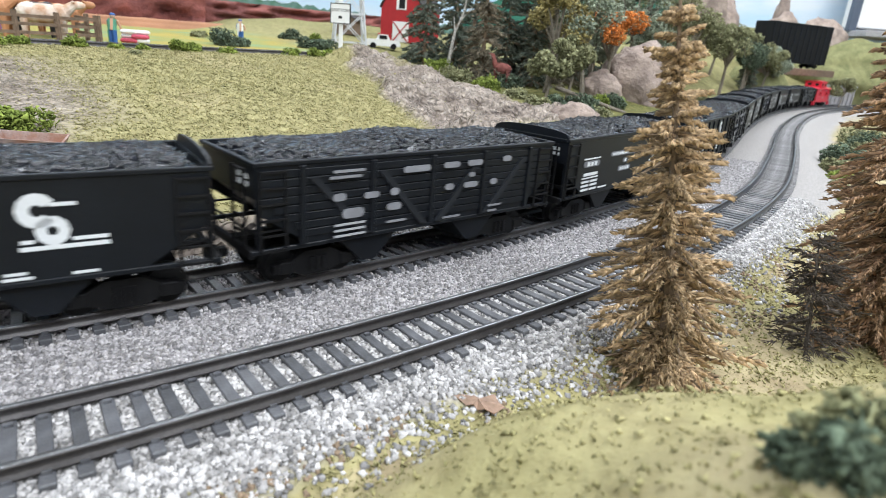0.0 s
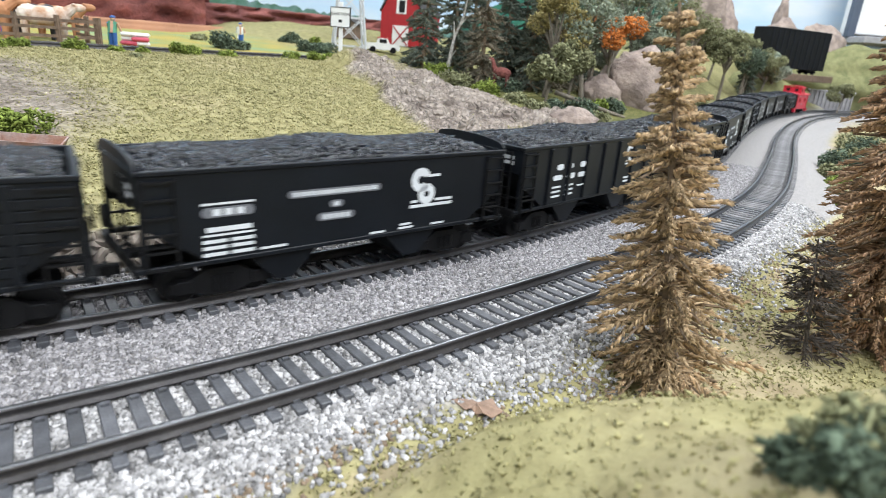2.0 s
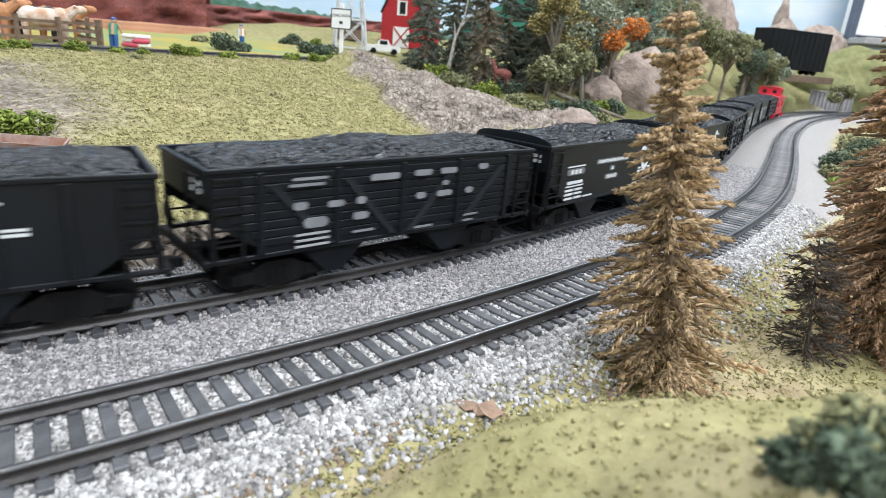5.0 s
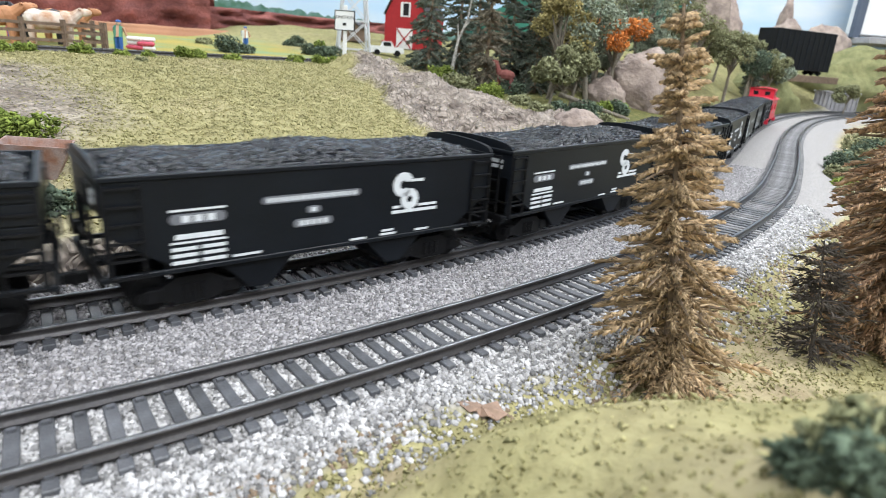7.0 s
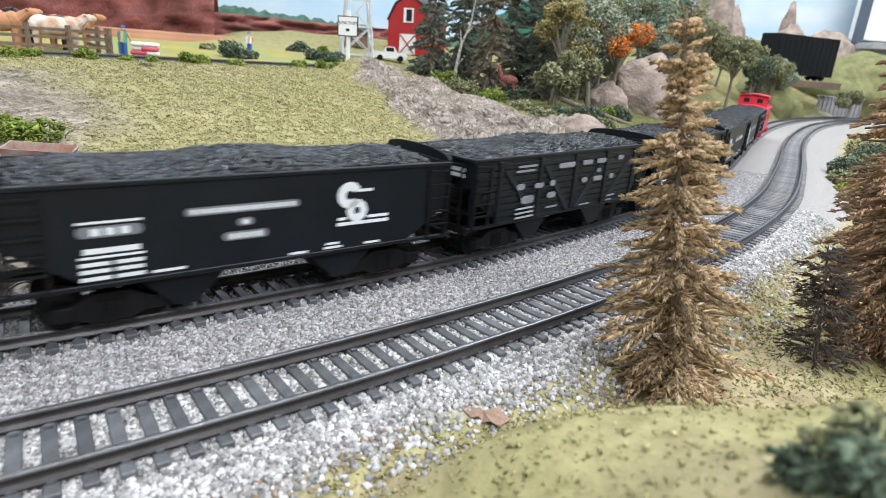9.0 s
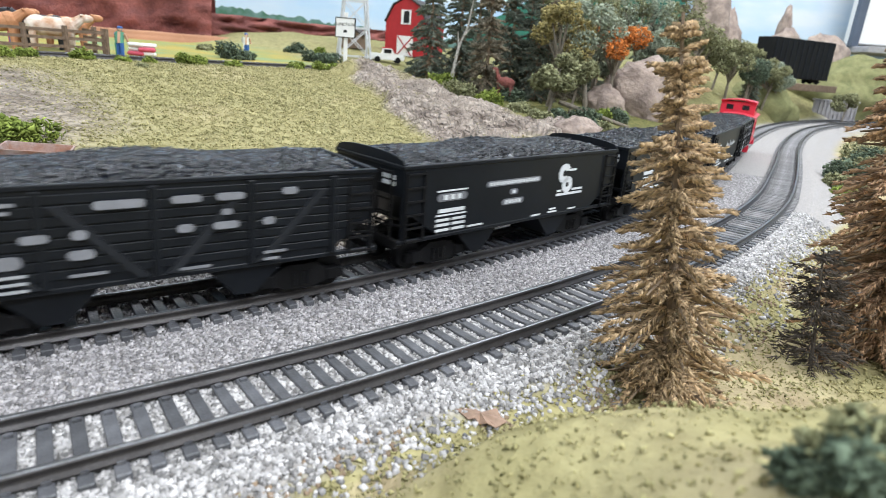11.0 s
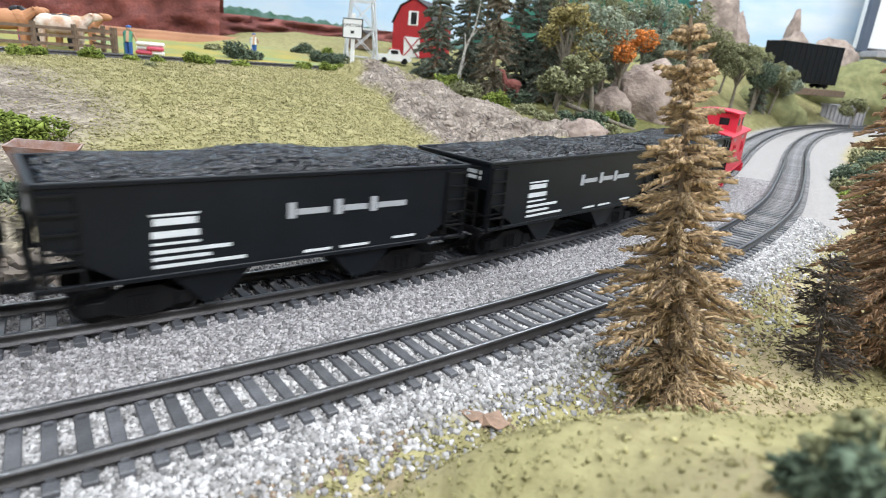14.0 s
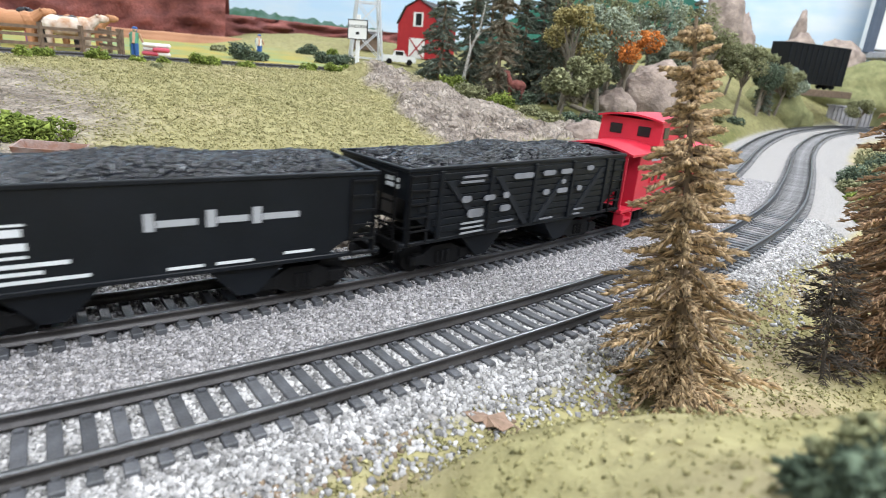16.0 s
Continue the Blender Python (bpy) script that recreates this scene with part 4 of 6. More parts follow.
    rod(bm, (27, 6, 42), (27, 6, 43), 1.7, 0.5, n=8)
    part("smoke_jack", bm, M_RED, car, scale=MM)
    return car


PITCH = 0.12138
KINDS = ["smooth", "braced", "smooth", "ribbed", "braced", "smooth", "smooth", "braced", "smooth", "plain", "plain", "braced"]
LABELS = {"smooth": "black smooth-sided coal hopper with white emblem, loaded", "plain": "black smooth-sided coal hopper with grey script lettering, loaded",
          "braced": "black planked coal hopper with diagonal braces, loaded", "ribbed": "black rib-sided coal hopper with white emblem, loaded"}
# way of the sixth car's front along the rear track, every half second
RUN = [0.7765, 0.7399, 0.7034, 0.6667, 0.6293, 0.5917, 0.5537, 0.5153, 0.4769, 0.4388, 0.4012, 0.3642, 0.3279, 0.2922, 0.2571, 0.2229, 0.189, 0.1541,
       0.117, 0.0788, 0.0415, 0.0050, -0.0305, -0.0645, -0.0985, -0.1333, -0.1676, -0.2036, -0.2412, -0.2811, -0.319, -0.3577, -0.3969]
RUN_T = np.arange(len(RUN)) * 0.5


def run_at(t):
    """Smooth way along the track at t seconds."""
    i = min(int(t / 0.5), len(RUN) - 2)
    u = t / 0.5 - i
    p = [RUN[max(i - 1, 0)], RUN[i], RUN[i + 1], RUN[min(i + 2, len(RUN) - 1)]]
    return 0.5 * (2 * p[1] + (p[2] - p[0]) * u + (2 * p[0] - 5 * p[1] + 4 * p[2] - p[3]) * u * u + (3 * p[1] - p[0] - 3 * p[2] + p[3]) * u ** 3)


def car_pose(s, bogie):
    a, b = BACK_LINE.at(s - bogie), BACK_LINE.at(s + bogie)
    c, d = (a + b) / 2, b - a
    return pose(c[0], c[1], 0, 0, 0, math.degrees(math.atan2(d[1], d[0])))


def build_train():
    cars, first = [], {}
    for i, k in enumerate(KINDS):
        if k not in first:
            first[k] = hopper_car(k, LABELS[k])
            cars.append(first[k])
        else:
            cars.append(copy_thing(first[k], Matrix()))
    cars.append(caboose())
    return cars


TRAIN = build_train()


def motions():
    """The train runs towards the viewer; its wheels roll with it."""
    for i, car in enumerate(TRAIN):
        mid = 0.0565 if i < 12 else 0.047
        bogie = 0.037 if i < 12 else 0.027
        way = lambda t: run_at(t) + (i + 1 - 6) * PITCH + mid
        walk(car, [(t, car_pose(way(t), bogie)) for t in np.arange(0, 16.01, 0.25)])
        for ws in [o for o in car.children_recursive if o.name.startswith("wheelset")]:
            at = ws.location.copy()
            walk(ws, [(t, pose(at.x, at.y, at.z, 0, math.degrees((way(t) - way(0)) / 0.0047), 0)) for t in np.arange(0, 16.01, 1 / 12)])


build_track(NEAR_LINE, "near_track", "empty model railway track on white ballast", -1.2, 2.0, 0.14, 1.45, 0.00518, phase=0.0022)
build_track(BACK_LINE, "rear_track", "model railway track carrying the coal train", -1.2, 2.0, 0.14, 1.45, 0.00518, phase=0.0010)


# ---- plants ----
def spruce(name, x, y, z, height, spread_r, mat, label, seed, levels=24, per=9, blades=34, thick=1.0, taper=0.85, gap=0.06, bark=None, crown_tip=0.06, lean_y=0.0, lean_x=0.0, brush=0.24, droop=0.30):
    """A tapered trunk with whorls of drooping, needle-covered branches."""
    rs = np.random.RandomState(seed)
    tree = thing(name, pose(x, y, z, lean_x, lean_y, 0), label, "tree")
    bm = bmesh.new()
    lean = rs.uniform(-0.02, 0.02, 2) * height
    k = 6
    pts = [(lean[0] * (i / k) ** 2, lean[1] * (i / k) ** 2, height * i / k - 0.004 * (i == 0)) for i in range(k + 1)]
    for i in range(k):
        rod(bm, pts[i], pts[i + 1], height * 0.018 * (1 - 0.8 * i / k), height * 0.018 * (1 - 0.8 * (i + 1) / k), 7)
    part("trunk", bm, bark or M_BARK, tree)
    V, sticks = [], bmesh.new()
    for li in range(levels):
        f = gap + (0.99 - gap) * (li + rs.uniform(-0.6, 0.6)) / levels
        f = min(max(f, gap), 0.985)
        length = spread_r * ((1 - crown_tip) * (1 - f) ** taper + crown_tip) * rs.uniform(0.85, 1.12)
        for b in range(per):
            az, f = rs.uniform(0, 6.283), min(max(f + rs.uniform(-0.35, 0.35) / levels, gap), 0.985)
            L = length * rs.uniform(0.55, 1.15)
            rise = rs.uniform(-0.32, 0.16) + 0.35 * f
            d = np.array([math.cos(az), math.sin(az), 0])
            o = np.array([lean[0] * f * f, lean[1] * f * f, height * f])
            side = np.array([-d[1], d[0], 0])
            u = np.sort(rs.uniform(0.08, 1.0, blades))
            c = o + d * (L * u)[:, None] + np.array([0, 0, 1.0]) * (L * (rise * u - droop * u * u))[:, None]
            sg = rs.choice([-1, 1], blades)
            bl = (brush * L + 0.0012) * (1.15 - 0.6 * u) * rs.uniform(0.6, 1.3, blades)
            tip = c + d * (0.8 * bl)[:, None] + side * (sg * bl * rs.uniform(0.1, 0.7, blades))[:, None] + np.array([0, 0, 1.0]) * (bl * rs.uniform(-0.6, 0.55, blades))[:, None]
            w = 0.00024 * thick * rs.uniform(0.7, 1.5, blades)
            up = np.array([0, 0, 1.0]) * w[:, None]
            V.append(np.stack([c - d * w[:, None] * 1.6 - up, c + d * w[:, None] * 1.6 + up * 0.5, tip, c + up * 1.6 + side * (sg * w)[:, None]], 1))
            if height > 0.06 and b % 2 == 0:
                rod(sticks, o, o + d * L * 0.8 + np.array([0, 0, L * (rise * 0.8 - 0.2)]), 0.0005 * thick, 0.0002 * thick, 4)
    V = np.concatenate(V)
    i = np.arange(len(V))[:, None] * 4
    tri = np.concatenate([i + [0, 1, 2], i + [1, 3, 2], i + [3, 0, 2]])
    part("needles", mesh_np("needles", V.reshape(-1, 3), tri, mat), None, tree)
    if sticks.verts:
        part("branch_frame", sticks, bark or M_BARK, tree)
    else:
        sticks.free()
    return tree


def clump(name, x, y, z, r, mat, label, seed, n=500, size=0.0016, squash=0.75, lobes=5, category="bush"):
    """A low bush of many small foam pieces with an uneven outline."""
    rs = np.random.RandomState(seed)
    bush = thing(name, pose(x, y, z), label, category)
    bush_points(bush, [(rs.uniform(-0.55, 0.55) * r, rs.uniform(-0.55, 0.55) * r, r * squash * rs.uniform(0.15, 0.6), r * rs.uniform(0.4, 0.65)) for _ in range(lobes)], mat, n, size, rs, "foliage")
    return bush


def bush_points(owner, lobes, mat, n, size, rs, name):
    p = []
    for cx, cy, cz, r in lobes:
        m = max(12, 3 * n // len(lobes))
        d = rs.normal(size=(m, 3))
        d /= np.linalg.norm(d, axis=1)[:, None]
        p.append(np.array([cx, cy, cz]) + d * (r * rs.uniform(0.45, 1.08, m) ** 0.6)[:, None] * np.array([1, 1, 0.85]))
    p = np.concatenate(p)
    ob = scatter(name, p, size * rs.uniform(0.5, 1.3, len(p)), mat, "", "", flat=0.8, seed=int(rs.randint(9999)), parent=owner, flake=True)
    del ob["kind"]
    return ob


def leafy_tree(name, x, y, z, height, r, mat, label, seed, n=900, size=0.0024, bark=None, trunk=0.45, lobes=8, flat=0.7):
    """A forked trunk with limbs and a crown of loose leaf pieces."""
    rs = np.random.RandomState(seed)
    tree = thing(name, pose(x, y, z), label, "tree")
    bm = bmesh.new()
    fork = Vector((rs.uniform(-0.1, 0.1) * height, rs.uniform(-0.05, 0.05) * height, height * trunk))
    rod(bm, (0, 0, -0.004), fork, height * 0.030, height * 0.019, 8)
    part("trunk", bm, bark or M_GREYBARK, tree)
    spots = []
    for i in range(lobes):
        a = i * 2.4 + rs.uniform(-0.4, 0.4)
        d = r * (0.25 + 0.55 * rs.rand())
        c = Vector((fork.x + math.cos(a) * d, fork.y + math.sin(a) * d, height * (trunk + 0.12 + (0.86 - trunk) * rs.rand())))
        spots.append((c.x, c.y, c.z, r * rs.uniform(0.3, 0.5)))
        bm = bmesh.new()
        mid = fork.lerp(c, 0.5) + Vector((0, 0, height * 0.03))
        rod(bm, fork, mid, height * 0.020, height * 0.013, 6)
        rod(bm, mid, c, height * 0.013, height * 0.005, 6)
        part("limb", bm, bark or M_GREYBARK, tree)
    bush_points(tree, spots, mat, n, size, rs, "crown")
    return tree


def boulder(name, x, y, z, sx, sy, sz, mat, label, seed, spiky=0.0, category="rock"):
    rs = np.random.RandomState(seed)
    bm = bmesh.new()
    bmesh.ops.create_icosphere(bm, subdivisions=4, radius=1)
    off = Vector(rs.uniform(0, 50, 3))
    for v in bm.verts:
        d = v.co.normalized()
        k = 1 + 0.30 * noise.noise(d * 1.6 + off) + 0.20 * abs(noise.noise(d * 3.4 + off)) + 0.12 * abs(noise.noise(d * 8 + off)) + 0.05 * noise.noise(d * 17 + off)
        k = round(k * 9) / 9 * 0.5 + k * 0.5
        v.co = Vector((d.x * sx, d.y * sy, d.z * sz)) * k
        if spiky:
            t = max(0, v.co.z / sz)
            v.co.x *= 1 - spiky * t
            v.co.y *= 1 - spiky * t
            if v.co.z < -0.3 * sz:
                v.co.z = -0.3 * sz
    me = finish(name, bm, mat)
    me.polygons.foreach_set("use_smooth", np.ones(len(me.polygons), bool))
    return thing(name, pose(x, y, z), label, category, data=me)


# ---- near bank ----
spruce("spruce_tree", 0.0596, 0.1367, gz(0.0596, 0.1367) - 0.001, 0.0935, 0.0225, M_DRY, "dry ochre spruce tree beside the near track", 41, levels=34, per=12, blades=60, thick=1.25, taper=1.0, gap=0.03, crown_tip=0.13, lean_y=-7.5, lean_x=-3, brush=0.11, droop=0.16)
spruce("spruce_tree", 0.1345, 0.168, gz(0.1345, 0.168), 0.106, 0.0262, M_RUST, "rust-brown spruce tree on the near bank", 42, levels=40, per=13, blades=60, thick=1.25, taper=0.85, gap=0.03, crown_tip=0.16, lean_y=-8, brush=0.11, droop=0.2)
spruce("spruce_sapling", 0.1090, 0.1600, gz(0.1090, 0.1600), 0.036, 0.0135, M_TWIG, "dead grey spruce sapling with bare twigs", 43, levels=16, per=8, blades=16, thick=0.75, taper=0.4, gap=0.02, lean_y=-8, brush=0.22, droop=0.1, bark=M_TWIG)
for bx, by, br, bs in ((0.0322, 0.0432, 0.0032, 51), (0.0355, 0.0408, 0.0048, 58)):
    clump("dark_bush", bx, by, gz(bx, by) - 0.0008, br, M_DARKBUSH, "dark green foam bush on the near mound", bs, n=500, size=0.0009, lobes=7)
clump("moss_bush", 0.0392, 0.0418, gz(0.0392, 0.0418) - 0.001, 0.0068, M_OLIVE, "olive foam bush on the near mound", 52, n=1000, size=0.0010, squash=1.6, lobes=8)
for bx, by, br, bmtl, bs in ((0.305, 0.468, 0.010, M_BUSH, 53), (0.322, 0.492, 0.014, M_OLIVE, 54), (0.350, 0.528, 0.022, M_DARKBUSH, 55), (0.387, 0.585, 0.024, M_OLIVE, 56), (0.430, 0.640, 0.026, M_DARKBUSH, 57), (0.475, 0.71, 0.030, M_OLIVE, 59), (0.285, 0.435, 0.008, M_OLIVE, 60), (0.262, 0.385, 0.006, M_BUSH, 62)):
    clump("trackside_bush", bx, by, gz(bx, by) - 0.002, br, bmtl, "green foam bush on the outer side of the curve", bs, n=700, size=0.0021, squash=1.0)


def fallen_leaf():
    bm = bmesh.new()
    rs = np.random.RandomState(3)
    n = 14
    rim = []
    for i in range(n):
        a = 6.283 * i / n
        r = 0.0035 * (1 + 0.45 * math.cos(2 * a)) * rs.uniform(0.7, 1.2)
        rim.append((r * math.cos(a) * 1.2, r * math.sin(a), 0.0006 * rs.uniform(-1, 2.5)))
    top = [bm.verts.new(p) for p in rim]
    low = [bm.verts.new((a, b, c - 0.0002)) for a, b, c in rim]
    ct, cl = bm.verts.new((0, 0, 0.0012)), bm.verts.new((0, 0, 0.0010))
    for i in range(n):
        j = (i + 1) % n
        bm.faces.new((top[i], top[j], ct))
        bm.faces.new((low[j], low[i], cl))
        bm.faces.new((top[j], top[i], low[i], low[j]))
    x, y = 0.0100, 0.1105
    thing("fallen_leaf", pose(x, y, gz(x, y) + 0.0008, 5, 0, -20), "curled brown dead leaf on the turf", "leaf", data=finish("fallen_leaf", bm, M_LEAF))


fallen_leaf()
bm = bmesh.new()
ball(bm, (0, 0, 0), 0.0012, 2, (1.2, 0.9, 0.9))
thing("pebble", pose(0.0475, 0.101, gz(0.0475, 0.101) + 0.001), "small pale pink pebble on the mound", "pebble", data=finish("pebble", bm, M_SKIN))
bm = bmesh.new()
ball(bm, (0, 0, 0), 0.0016, 2, (1.2, 0.9, 1.0))
thing("pebble", pose(0.069, 0.104, gz(0.069, 0.104) + 0.002), "small white pebble by the dark bush", "pebble", data=finish("pebble", bm, M_WHITEPAINT))


# ---- hill behind the train ----
def edge_at(q, e):
    return EDGE[0] + EDGE_DIR[0] * q - EDGE_DIR[1] * e, EDGE[1] + EDGE_DIR[1] * q + EDGE_DIR[0] * e


UPPER = Line(np.array([edge_at(q, 0.045) for q in np.linspace(-0.9, 0.12, 120)]))
UPPER.s = UPPER.s - UPPER.s[0]
UPPER_Z = 0.0465
build_track(UPPER, "upper_track", "model railway track along the top of the hill", 0.05, 1.0, 0.55, 0.98, 0.00518, z=UPPER_Z)
rs0 = np.random.RandomState(61)
for q, e, r in ((-0.285, 0.012, 0.009), (-0.27, 0.018, 0.008), (-0.235, 0.02, 0.009), (-0.155, 0.017, 0.011), (-0.14, 0.02, 0.010), (-0.115, 0.015, 0.008), (-0.045, 0.02, 0.009), (-0.015, 0.016, 0.010), (0.005, 0.02, 0.010), (-0.205, 0.018, 0.006), (-0.185, 0.016, 0.006), (-0.32, 0.02, 0.010), (-0.36, 0.015, 0.010)):
    bx, by = edge_at(q, e)
    clump("hilltop_bush", bx, by, gz(bx, by) - 0.001, r, M_BUSH, "bright green foam bush by the upper track", int(q * -1000) + 200, n=260, size=0.0017, squash=0.9)
bx, by = edge_at(-0.205, -0.012)
clump("small_bush", bx, by, gz(bx, by) - 0.001, 0.005, M_OLIVE, "small olive bush on the hill brow", 77, n=120, size=0.0013)
for px, py, r, mt in ((-0.183, 0.250, 0.013, M_BUSH), (-0.196, 0.258, 0.010, M_BUSH), (-0.128, 0.185, 0.010, M_DARKBUSH), (-0.150, 0.19, 0.008, M_DARKBUSH)):
    clump("slope_bush", px, py, gz(px, py) - 0.002, r, mt, "green foam bush on the hill slope", int(r * 9000), n=420, size=0.0018)


def ore_bin(x, y, turn):
    """An open, tapered hopper bin with a spill inside."""
    z = gz(x, y)
    ob = thing("ore_bin", pose(x, y, z - 0.001, 0, 4, turn), "rusty grey open ore bin half full, on the slope", "bin")
    bm = bmesh.new()
    w, d, hh, t = 11, 9, 13, 0.7
    o = [(-w, -d), (w, -d), (w, d), (-w, d)]
    lo = [bm.verts.new((a * 0.55, b * 0.55, 0)) for a, b in o]
    hi = [bm.verts.new((a, b, hh)) for a, b in o]
    hi2 = [bm.verts.new((a - math.copysign(t, a), b - math.copysign(t, b), hh)) for a, b in o]
    lo2 = [bm.verts.new((a * 0.5, b * 0.5, 2)) for a, b in o]
    bm.faces.new(lo), bm.faces.new(lo2)
    for i in range(4):
        j = (i + 1) % 4
        bm.faces.new((lo[i], lo[j], hi[j], hi[i]))
        bm.faces.new((hi[i], hi[j], hi2[j], hi2[i]))
        bm.faces.new((hi2[i], hi2[j], lo2[j], lo2[i]))
    part("bin_shell", bm, M_IRON, ob, scale=MM)
    bm = bmesh.new()
    box(bm, -6, 6, -5, 5, 3, 7, 1.2)
    part("ore", bm, M_REDROCK, ob, scale=MM)


ore_bin(-0.150, 0.210, 25)


def fence(x0, y0, x1, y1, n, label):
    ob = thing("rail_fence", Matrix(), label, "fence")
    for i in range(n):
        f = i / (n - 1)
        x, y = x0 + (x1 - x0) * f, y0 + (y1 - y0) * f
        z = gz(x, y)
        bm = bmesh.new()
        bar(bm, (x, y, z - 0.002), (x + 0.0008 * math.sin(i * 7), y, z + 0.0225), 0.0030)
        part("post", bm, M_WOOD, ob)
        if i:
            for h in (0.006, 0.0125, 0.0185):
                bm = bmesh.new()
                bar(bm, (px, py, pz + h), (x, y, z + h), 0.0017, 0.0024)
                part("fence_rail", bm, M_WOOD, ob)
        px, py, pz = x, y, z
    return ob


fx0, fy0 = edge_at(-0.40, 0.088)
fx1, fy1 = edge_at(-0.188, 0.095)
fence(fx0, fy0, fx1, fy1, 8, "weathered wooden rail fence of the cattle pen")
fx2, fy2 = edge_at(-0.186, 0.15)
fence(fx1 + 0.001, fy1 + 0.001, fx2, fy2, 3, "weathered wooden rail fence at the pen's end")


def cow(x, y, turn, mat, label, s=1.0):
    """A cow in one plain body with legs, neck, head and tail as parts."""
    ob = thing("cow", pose(x, y, gz(x, y), 0, 0, turn), label, "cow", "cattle in the pen")
    bm = bmesh.new()
    ball(bm, (0, 0, 11.5 * s), 1, 3, (11 * s, 4.2 * s, 4.6 * s))
    ball(bm, (-6 * s, 0, 12 * s), 1, 2, (5 * s, 4.2 * s, 4.6 * s))
    ball(bm, (6.5 * s, 0, 12.2 * s), 1, 2, (4.5 * s, 3.8 * s, 4.4 * s))
    part("body", bm, mat, ob, scale=MM)
    bm = bmesh.new()
    rod(bm, (8.5 * s, 0, 13 * s), (13 * s, 0, 16.5 * s), 2.8 * s, 1.9 * s, 10)
    ball(bm, (14.5 * s, 0, 16.4 * s), 1, 2, (3.4 * s, 1.8 * s, 1.9 * s))
    for y0 in (-1.8, 1.8):
        ball(bm, (12.8 * s, y0 * 1.2 * s, 17.8 * s), 1, 1, (0.7 * s, 1.3 * s, 0.6 * s))
    part("head", bm, mat, ob, scale=MM)
    for lx in (-8, 7.5):
        for ly in (-2.4, 2.4):
            bm = bmesh.new()
            rod(bm, (lx * s, ly * s, 9 * s), (lx * s + 0.3, ly * s, -0.3), 1.6 * s, 0.9 * s, 8)
            part("leg", bm, mat, ob, scale=MM)
    bm = bmesh.new()
    rod(bm, (-10.5 * s, 0, 13.5 * s), (-12 * s, 0, 5 * s), 0.5 * s, 0.4 * s, 6)
    part("tail", bm, mat, ob, scale=MM)


for q, e, turn, mt, lb in ((-0.222, 0.112, 25, M_PALECOW, "white cow with tan patches behind the fence"), (-0.258, 0.135, 30, M_COW, "brown cow behind the pen fence"),
                           (-0.196, 0.158, 20, M_COW, "tan cow looking over the pen"), (-0.246, 0.165, 28, M_COW, "tan cow at the back of the pen"), (-0.220, 0.142, 200, M_DARKCOW, "black cow among the herd")):
    cx, cy = edge_at(q, e)
    cow(cx, cy, turn, mt, lb, 1.75)


def figurine(x, y, turn, shirt, legs, label, stoop=0.0):
    """A painted miniature as one plain mesh with colour bands."""
    bm = bmesh.new()
    for sx in (-1.7, 1.7):
        rod(bm, (sx, 0, 0), (sx * 0.9, 0, 9), 1.5, 1.9, 8)
    nl = len(bm.faces)
    rod(bm, (0, 0, 8.6), (0, stoop * 3, 16.5), 2.9, 3.2, 10)
    for sx in (-1, 1):
        rod(bm, (sx * 3.4, stoop * 3, 15.8), (sx * 4.6, stoop * 4 + 1.5, 10.2), 1.1, 0.9, 6)
    nb = len(bm.faces)
    ball(bm, (0, stoop * 3.6, 18.6), 2.0, 2)
    nh = len(bm.faces)
    ball(bm, (0, stoop * 3.6, 19.8), 2.1, 2, (1, 1, 0.6))
    bm.faces.ensure_lookup_table()
    for i, f in enumerate(bm.faces):
        f.material_index = 0 if i < nl else 1 if i < nb else 2 if i < nh else 0
    me = finish("figurine", bm, legs, MM * 1.22)
    me.materials.append(shirt)
    me.materials.append(M_SKIN)
    thing("figurine", pose(x, y, gz(x, y) - 0.0003, 0, 0, turn), label, "figurine", data=me)


mx, my = edge_at(-0.169, 0.112)
figurine(mx, my, 0, M_SHIRT, M_BLUE, "painted miniature figurine in green shirt and blue trousers", 0.6)
mx, my = edge_at(-0.226, 0.205)
figurine(mx, my, 0, M_PINK, M_BLUE, "painted miniature figurine in a pink shirt", 0.0)
figurine(-0.293, 0.845, 0, M_WHITEPAINT, M_BLUE, "painted miniature figurine in a white shirt", 0.2)


def lumber_stack():
    x, y = edge_at(-0.147, 0.118)
    ob = thing("sack_pile", pose(x, y, gz(x, y), 0, 0, 10), "small pile of white feed sacks beside the figurine", "sacks")
    for i in range(6):
        bm = bmesh.new()
        box(bm, -5, 5, -2, 2, 0, 2.6, 0.9)
        b = part("sack", bm, M_WHITEPAINT if i % 3 else M_PINK, ob, scale=MM * 1.5)
        b.location = ((i % 2) * 0.010 - 0.005, 0.0015 * (i % 3), (i // 2) * 0.0039)
        b.rotation_euler = (0, 0, 0.2 * math.sin(i * 3))


lumber_stack()


